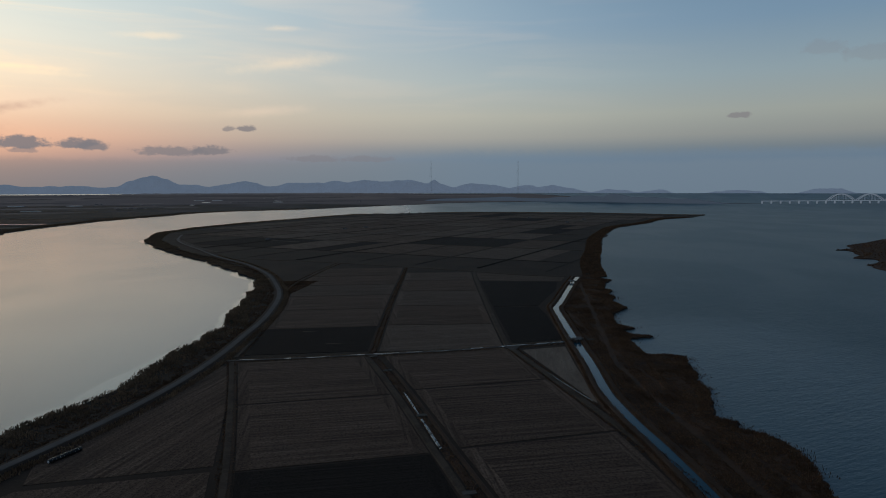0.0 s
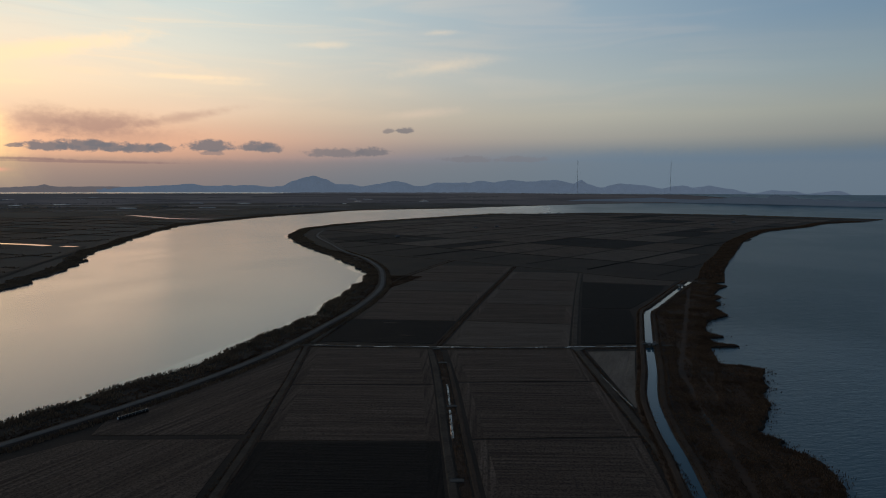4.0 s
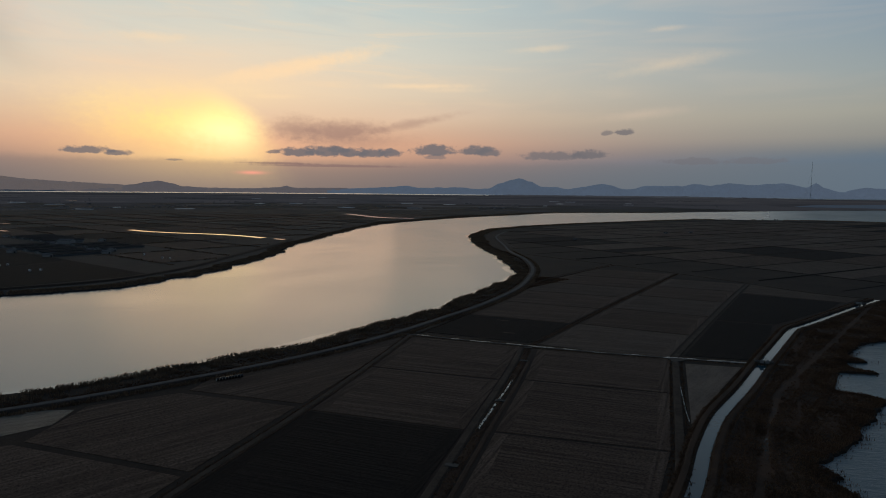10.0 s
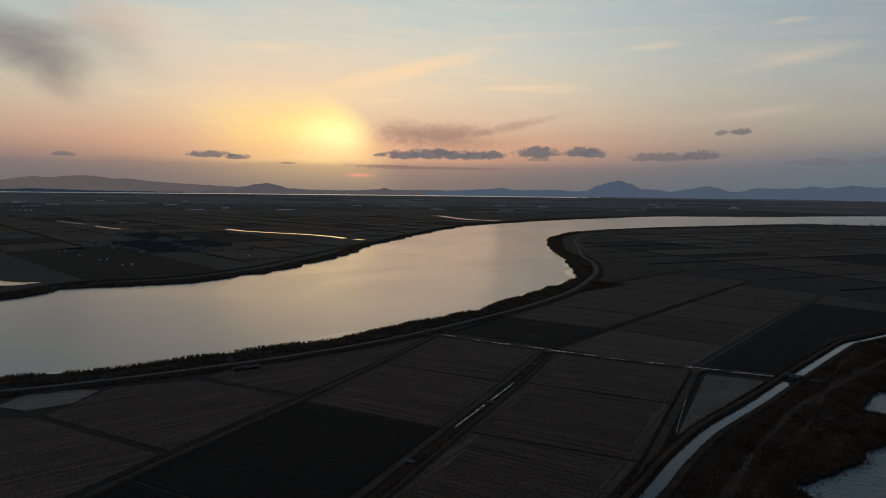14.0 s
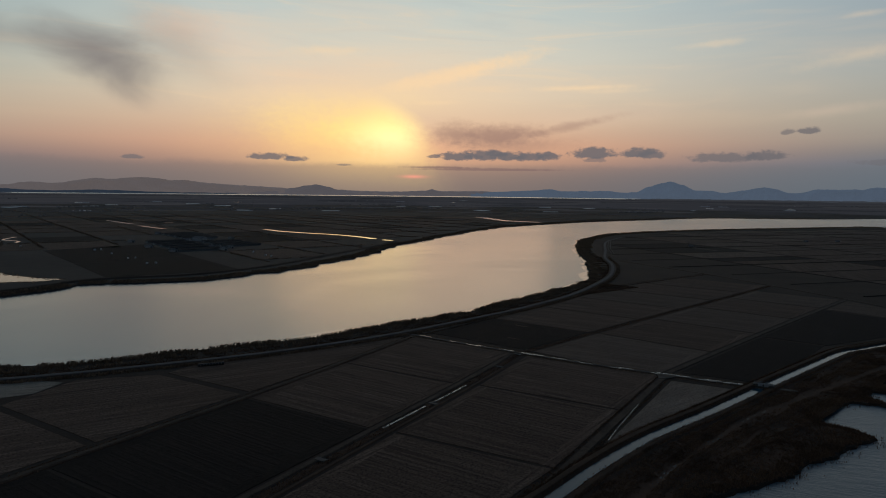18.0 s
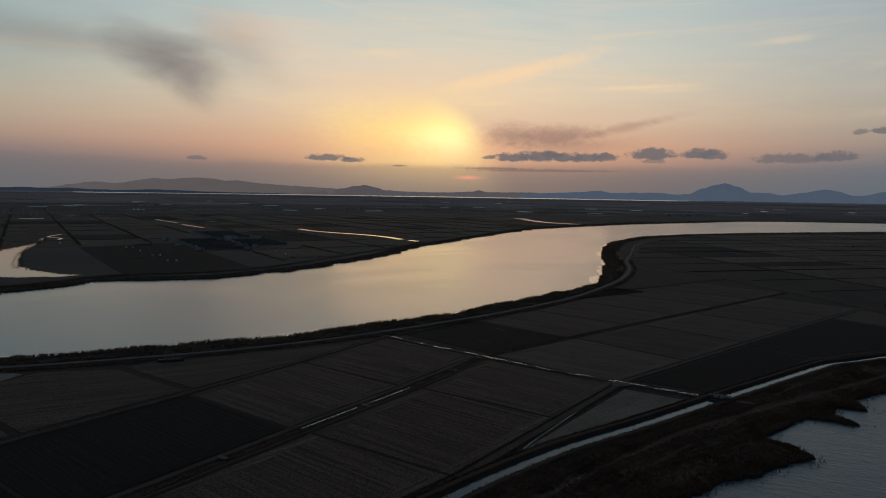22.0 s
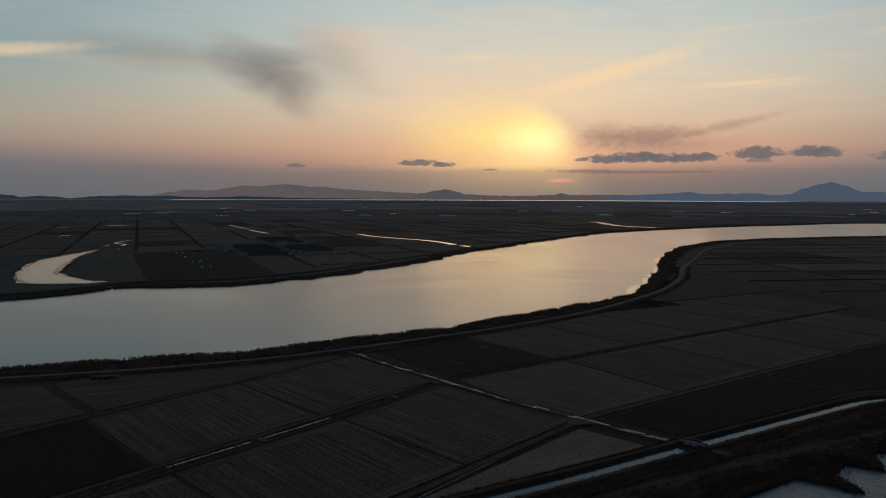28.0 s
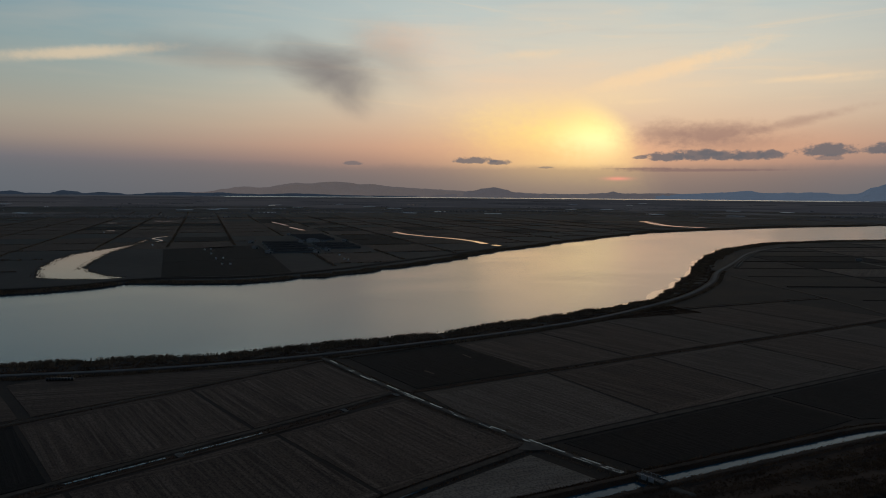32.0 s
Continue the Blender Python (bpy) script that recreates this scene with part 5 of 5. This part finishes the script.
def leaf_cloud(n, rx, rz, zc, size, seed):
    """Many small leaf pieces in an uneven crown with gaps."""
    r = random.Random(seed)
    lobes = [(r.uniform(-0.55, 0.55) * rx, r.uniform(-0.55, 0.55) * rx, zc + r.uniform(-0.45, 0.5) * rz, r.uniform(0.35, 0.6)) for _ in range(7)]
    bm = bmesh.new()
    for _ in range(n):
        lx, ly, lz, k = r.choice(lobes)
        d = Vector((r.gauss(0, 1), r.gauss(0, 1), r.gauss(0, 1))).normalized() * r.random() ** 0.45 * k
        c = Vector((lx + d.x * rx, ly + d.y * rx, lz + d.z * rz))
        a = Vector((r.gauss(0, 1), r.gauss(0, 1), r.gauss(0, 1))).normalized() * size * r.uniform(0.6, 1.3)
        b = a.orthogonal().normalized() * size * r.uniform(0.4, 0.9)
        bm.faces.new([bm.verts.new(c + q) for q in (-a, b, a, -b)])
    return bm


def limb(bm, a, b, r0, r1, seg=6):
    a, b = Vector(a), Vector(b)
    d = (b - a).normalized()
    u = d.orthogonal().normalized()
    w = d.cross(u)
    lo = [bm.verts.new(a + (u * math.cos(2 * math.pi * k / seg) + w * math.sin(2 * math.pi * k / seg)) * r0) for k in range(seg)]
    hi = [bm.verts.new(b + (u * math.cos(2 * math.pi * k / seg) + w * math.sin(2 * math.pi * k / seg)) * r1) for k in range(seg)]
    for k in range(seg):
        bm.faces.new((lo[k], lo[(k + 1) % seg], hi[(k + 1) % seg], hi[k]))
    bm.faces.new(hi)


def tree(h, label, category, group, seed, leaves=260):
    ob = thing("tree" if h > 5 else "shrub", label, category, group)
    r = random.Random(seed)
    bm = bmesh.new()
    limb(bm, (0, 0, -0.2), (r.uniform(-0.2, 0.2), r.uniform(-0.2, 0.2), h * 0.55), h * 0.028, h * 0.014)
    trunk = part("trunk", bm, BARK, ob)
    for k in range(6):
        a = 2 * math.pi * k / 6 + r.uniform(-0.4, 0.4)
        bm = bmesh.new()
        limb(bm, (0, 0, h * r.uniform(0.2, 0.5)), (math.cos(a) * h * 0.3, math.sin(a) * h * 0.3, h * r.uniform(0.55, 0.9)), h * 0.012, h * 0.004, 5)
        part("limb", bm, BARK, trunk)
    part("crown", leaf_cloud(leaves, h * 0.55, h * 0.42, h * 0.5, h * 0.05, seed), LEAF, ob)
    return ob


shrub = tree(3.0, "bushy bare shrub rising above the reeds", "shrub", "shrubs on the river bank", 3)
place(shrub, [(-151.5, 491, 10), (-150.6, 487, 80), (-153.4, 494, 130), (-156.9, 418, 20), (-163.1, 633, 200), (-165, 638, 40), (-184.7, 247.5, 99), (-152.5, 305.7, 60), (-177.5, 691, 10), (-156.4, 398.8, 30)])
far_tree = tree(7.5, "broad dark tree at the northern edge of the island", "tree", "trees on the northern shore", 4, 320)
place(far_tree, [(-261.2, 2449, 60), (-254.4, 2456, 10), (-246.7, 2463, 90), (-178.7, 2530, 40), (-171.9, 2535, 70), (-165.2, 2539, 10), (-153.3, 2529, 50), (-146.6, 2532, 80), (-77.9, 2565, 20), (-71.3, 2568, 30), (-46.5, 2579, 60), (-8.4, 2595, 5), (-1.7, 2596, 77), (663, 2602, 20), (671, 2601, 0)])


def woods(name, patches, label, seed, mat, height=9.0):
    """Far woods: very many rough crowns packed together."""
    r = random.Random(seed)
    verts, faces = [], []
    for x0, y0, rx, ry, turn, n in patches:
        c, s = math.cos(radians(turn)), math.sin(radians(turn))
        for _ in range(n):
            px, py = r.gauss(0, 0.5) * rx, r.gauss(0, 0.5) * ry
            x, y = x0 + px * c - py * s, y0 + px * s + py * c
            h, w = height * r.uniform(0.5, 1.15), height * r.uniform(0.4, 0.75)
            base = len(verts)
            for zz, ww in ((0.0, 0.7), (0.45, 1.0), (0.8, 0.7)):
                for k in range(5):
                    a = 2 * math.pi * k / 5 + r.random()
                    verts.append(far(x + math.cos(a) * w * ww * r.uniform(0.7, 1.2), y + math.sin(a) * w * ww * r.uniform(0.7, 1.2), h * zz))
            verts.append(far(x, y, h))
            for q in range(2):
                for k in range(5):
                    i, j = base + q * 5 + k, base + q * 5 + (k + 1) % 5
                    faces.append((i, j, j + 5, i + 5))
            for k in range(5):
                faces.append((base + 10 + k, base + 10 + (k + 1) % 5, base + 15))
    return solid(name, verts, faces, mat, label, "woods", kind="stuff")


# haze over the far trees is put into their colour and emission
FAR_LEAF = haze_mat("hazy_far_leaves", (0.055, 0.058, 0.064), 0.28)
patches = [(-2696, 1575, 420, 90, 75, 420), (-2553, 262.5, 480, 110, 65, 420), (-2668, 967, 160, 60, 65, 160), (-2581, 2426, 330, 80, 60, 260)]
patches += [(x, y, rng.uniform(120, 420), rng.uniform(25, 70), math.degrees(math.atan2(CX - x, -(CY - y))) * 0 + rng.uniform(30, 100), 110) for x, y, _ in plain_spots(26, -2, 100, 3000, 8000)]
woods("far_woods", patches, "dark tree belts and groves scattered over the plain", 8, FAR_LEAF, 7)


# ---------------------------------------------------------------- wooded point, arch bridge and masts far off
def mound(name, line, half, tall, mat, label, seed):
    """A low hill along a line in the far country."""
    pts = dense(line, 60)
    verts, faces, m = [], [], 9
    for i, (x, y) in enumerate(pts):
        f = i / (len(pts) - 1)
        a, b = pts[max(0, i - 1)], pts[min(len(pts) - 1, i + 1)]
        d = math.dist(a, b)
        nx, ny = (b[1] - a[1]) / d, -(b[0] - a[0]) / d
        env = math.sin(math.pi * min(1, max(0, f))) ** 0.6
        top = tall * env * (0.55 + 0.75 * abs(noise.fractal((f * 5, seed, 0), 1.0, 2.0, 3)))
        for k in range(m):
            s = (k / (m - 1)) * 2 - 1
            verts.append(far(x + nx * s * half, y + ny * s * half, -1.5 + top * (1 - s * s) + (4 * noise.noise((x * 0.02, y * 0.02, k)) if 0 < k < m - 1 else 0)))
    for i in range(len(pts) - 1):
        for k in range(m - 1):
            a = i * m + k
            faces.append((a, a + m, a + m + 1, a + 1))
    return solid(name, verts, faces, mat, label, "hills")


# wooded slopes: blue haze mixed into the leaf colour, plus some emission
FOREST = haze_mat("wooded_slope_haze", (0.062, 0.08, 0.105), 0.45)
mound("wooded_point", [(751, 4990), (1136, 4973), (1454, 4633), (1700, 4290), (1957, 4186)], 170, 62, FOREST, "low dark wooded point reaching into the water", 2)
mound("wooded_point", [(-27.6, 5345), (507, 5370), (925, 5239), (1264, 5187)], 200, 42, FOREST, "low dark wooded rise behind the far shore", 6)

# the bridge's pale blue-grey is distance haze, given as colour and glow
BRIDGE_HAZE = haze_mat("pale_bridge_in_haze", (0.17, 0.2, 0.24), 0.5)
bridge = thing("arch_bridge", "long road bridge with pale tied arches over the estuary", "bridge")
b0, b1 = Vector((2114, 4049)), Vector((3646, 4274))
run = (b1 - b0).normalized()


def far_box(bm, c, along_dir, lx, ly, z0, z1):
    side = Vector((-along_dir.y, along_dir.x))
    vs = []
    for z in (z0, z1):
        for sx, sy in ((-1, -1), (1, -1), (1, 1), (-1, 1)):
            q = c + along_dir * (sx * lx / 2) + side * (sy * ly / 2)
            vs.append(bm.verts.new(far(q.x, q.y, z)))
    for q in ((0, 1, 2, 3), (4, 5, 6, 7), (0, 1, 5, 4), (1, 2, 6, 5), (2, 3, 7, 6), (3, 0, 4, 7)):
        bm.faces.new([vs[i] for i in q])
    return bm


span = (b1 - b0).length
bm = bmesh.new()
for k in range(24):
    far_box(bm, b0 + run * span * (k + 0.5) / 24, run, span / 24 + 1, 20, 15, 18.5)
part("deck", clean(bm), BRIDGE_HAZE, bridge)
for k in range(25):
    part("pier", clean(far_box(bmesh.new(), b0 + run * span * k / 24, run, 3, 12, -2, 15)), BRIDGE_HAZE, bridge)
for k in range(4):
    mid = b0 + run * (560 + k * 215)
    for sgn in (-1, 1):
        bm = bmesh.new()
        off = Vector((-run.y, run.x)) * 9 * sgn
        last = None
        for i in range(17):
            f = i / 16 * 2 - 1
            c = mid + off + run * f * 100
            z = 18 + 42 * (1 - f * f)
            if last:
                a, b = far(*last), far(c.x, c.y, z)
                limb(bm, a, b, 1.6, 1.6, 5)
            last = (c.x, c.y, z)
        arch = part("arch", clean(bm), BRIDGE_HAZE, bridge)
        bm = bmesh.new()
        for i in range(1, 8):
            f = i / 4 - 1
            c = mid + off + run * f * 100
            limb(bm, far(c.x, c.y, 18), far(c.x, c.y, 18 + 42 * (1 - f * f)), 0.5, 0.5, 4)
        part("hangers", bm, BRIDGE_HAZE, arch)


def mast(az, top_el, base_el, label):
    d = 4700.0
    x, y = CX - d * math.sin(radians(az)), CY + d * math.cos(radians(az))
    z0, z1 = EYE + d * math.tan(radians(base_el)), EYE + d * math.tan(radians(top_el))
    ob = thing("radio_mast", label, "mast", "radio masts", at=(x, y, z0))
    h = z1 - z0
    for k in range(3):
        a = 2 * math.pi * k / 3
        bm = bmesh.new()
        limb(bm, (math.cos(a) * 1.3, math.sin(a) * 1.3, 0), (math.cos(a) * 1.1, math.sin(a) * 1.1, h), 0.45, 0.4, 5)
        leg = part("leg", bm, STEEL, ob)
        bm = bmesh.new()
        n = 40
        b = 2 * math.pi * (k + 1) / 3
        for i in range(n):
            p, q = (a, b) if i % 2 else (b, a)
            limb(bm, (math.cos(p) * 1.2, math.sin(p) * 1.2, h * i / n), (math.cos(q) * 1.2, math.sin(q) * 1.2, h * (i + 1) / n), 0.16, 0.16, 4)
        part("bracing", bm, STEEL, leg)
        bm = bmesh.new()
        for f in (0.45, 0.85):
            limb(bm, (math.cos(a) * 1.2, math.sin(a) * 1.2, h * f), (math.cos(a) * 70, math.sin(a) * 70, 0), 0.08, 0.08, 4)
        part("guy_wire", bm, STEEL, ob)
    return ob


mast(0.44, 2.4, -0.6, "tall thin guyed radio mast far across the water")
mast(-7.2, 2.32, -0.6, "tall thin guyed radio mast far across the water")

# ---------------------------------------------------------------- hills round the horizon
# each chain carries its haze as a tinted base colour that also emits
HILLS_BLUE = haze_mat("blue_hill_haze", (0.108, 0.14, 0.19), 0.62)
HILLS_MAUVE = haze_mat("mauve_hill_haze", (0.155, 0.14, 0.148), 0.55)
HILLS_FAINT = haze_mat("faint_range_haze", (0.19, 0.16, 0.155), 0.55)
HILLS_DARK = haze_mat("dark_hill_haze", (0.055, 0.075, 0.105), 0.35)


def ridge(name, skyline, foot, dist, mat, label, seed, rough=0.05):
    """A hill chain over the plain: its skyline as (azimuth, elevation) in degrees, with spurs running down to its foot."""
    verts, faces = [], []
    (a0, _), (a1, _) = skyline[0], skyline[-1]
    n, m = int((a1 - a0) / 0.1), 7
    for k in range(n + 1):
        a = a0 + (a1 - a0) * k / n
        for (p, e0), (q, e1) in zip(skyline, skyline[1:]):
            if p <= a <= q:
                f = (a - p) / (q - p)
                f = f * 0.4 + 0.6 * f * f * (3 - 2 * f)
                e = e0 + (e1 - e0) * f
                break
        e += rough * noise.fractal((a * 1.3, seed, 0), 0.9, 2.0, 5)
        s, c = math.sin(radians(a)), math.cos(radians(a))
        for r in range(m):
            f = r / (m - 1)
            spur = noise.fractal((a * 0.9, seed + 7, f * 1.5), 1.0, 2.0, 3)
            d = dist - 90 * (1 - f) + (30 * spur if 0 < r < m - 1 else 0)
            el = foot + (e - foot) * f ** 0.8
            verts.append((CX - d * s, CY + d * c, EYE + d * math.tan(radians(el))))
    for k in range(n):
        for r in range(m - 1):
            b = k * m + r
            faces.append((b, b + m, b + m + 1, b + 1))
    return solid(name, verts, faces, mat, label, "hills")


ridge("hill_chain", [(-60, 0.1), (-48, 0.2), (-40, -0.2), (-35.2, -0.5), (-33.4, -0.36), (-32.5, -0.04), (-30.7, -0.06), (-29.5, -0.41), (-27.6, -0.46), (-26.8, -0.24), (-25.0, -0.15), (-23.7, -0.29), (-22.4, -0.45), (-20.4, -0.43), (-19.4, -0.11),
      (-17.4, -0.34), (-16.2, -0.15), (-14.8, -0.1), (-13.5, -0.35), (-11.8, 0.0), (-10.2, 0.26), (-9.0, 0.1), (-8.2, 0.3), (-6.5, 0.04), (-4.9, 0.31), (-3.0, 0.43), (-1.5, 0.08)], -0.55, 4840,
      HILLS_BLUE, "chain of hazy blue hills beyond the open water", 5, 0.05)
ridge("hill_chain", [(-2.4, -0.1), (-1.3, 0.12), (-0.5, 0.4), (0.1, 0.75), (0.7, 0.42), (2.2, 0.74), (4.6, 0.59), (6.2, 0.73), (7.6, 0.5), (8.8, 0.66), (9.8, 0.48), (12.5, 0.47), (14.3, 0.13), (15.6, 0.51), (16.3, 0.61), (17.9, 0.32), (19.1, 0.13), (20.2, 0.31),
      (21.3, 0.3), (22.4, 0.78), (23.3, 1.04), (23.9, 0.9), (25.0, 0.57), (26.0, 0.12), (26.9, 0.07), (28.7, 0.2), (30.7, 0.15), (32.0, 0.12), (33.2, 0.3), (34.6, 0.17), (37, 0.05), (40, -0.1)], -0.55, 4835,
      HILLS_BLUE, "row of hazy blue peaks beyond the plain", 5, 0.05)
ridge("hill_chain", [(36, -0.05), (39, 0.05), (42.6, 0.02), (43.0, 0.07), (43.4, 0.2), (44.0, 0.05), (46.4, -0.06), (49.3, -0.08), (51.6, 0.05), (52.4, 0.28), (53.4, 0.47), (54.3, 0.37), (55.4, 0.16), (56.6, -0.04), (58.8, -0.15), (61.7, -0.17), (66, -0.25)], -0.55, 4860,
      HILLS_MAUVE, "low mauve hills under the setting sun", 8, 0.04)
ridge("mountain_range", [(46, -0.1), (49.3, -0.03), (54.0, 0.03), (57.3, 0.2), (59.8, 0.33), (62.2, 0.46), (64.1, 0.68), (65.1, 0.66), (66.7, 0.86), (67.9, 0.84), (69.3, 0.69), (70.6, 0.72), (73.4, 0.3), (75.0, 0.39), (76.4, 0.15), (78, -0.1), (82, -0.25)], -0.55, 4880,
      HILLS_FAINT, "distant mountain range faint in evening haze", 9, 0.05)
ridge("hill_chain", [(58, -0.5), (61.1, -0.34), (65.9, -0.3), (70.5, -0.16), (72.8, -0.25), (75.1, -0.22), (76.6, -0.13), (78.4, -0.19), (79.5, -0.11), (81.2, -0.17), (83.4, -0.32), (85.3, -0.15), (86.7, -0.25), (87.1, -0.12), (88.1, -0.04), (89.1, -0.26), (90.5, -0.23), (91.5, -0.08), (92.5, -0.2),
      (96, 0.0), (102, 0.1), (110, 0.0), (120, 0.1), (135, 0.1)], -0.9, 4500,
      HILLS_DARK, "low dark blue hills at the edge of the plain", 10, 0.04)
# lowland tint and faint glow stand for the haze in front of it
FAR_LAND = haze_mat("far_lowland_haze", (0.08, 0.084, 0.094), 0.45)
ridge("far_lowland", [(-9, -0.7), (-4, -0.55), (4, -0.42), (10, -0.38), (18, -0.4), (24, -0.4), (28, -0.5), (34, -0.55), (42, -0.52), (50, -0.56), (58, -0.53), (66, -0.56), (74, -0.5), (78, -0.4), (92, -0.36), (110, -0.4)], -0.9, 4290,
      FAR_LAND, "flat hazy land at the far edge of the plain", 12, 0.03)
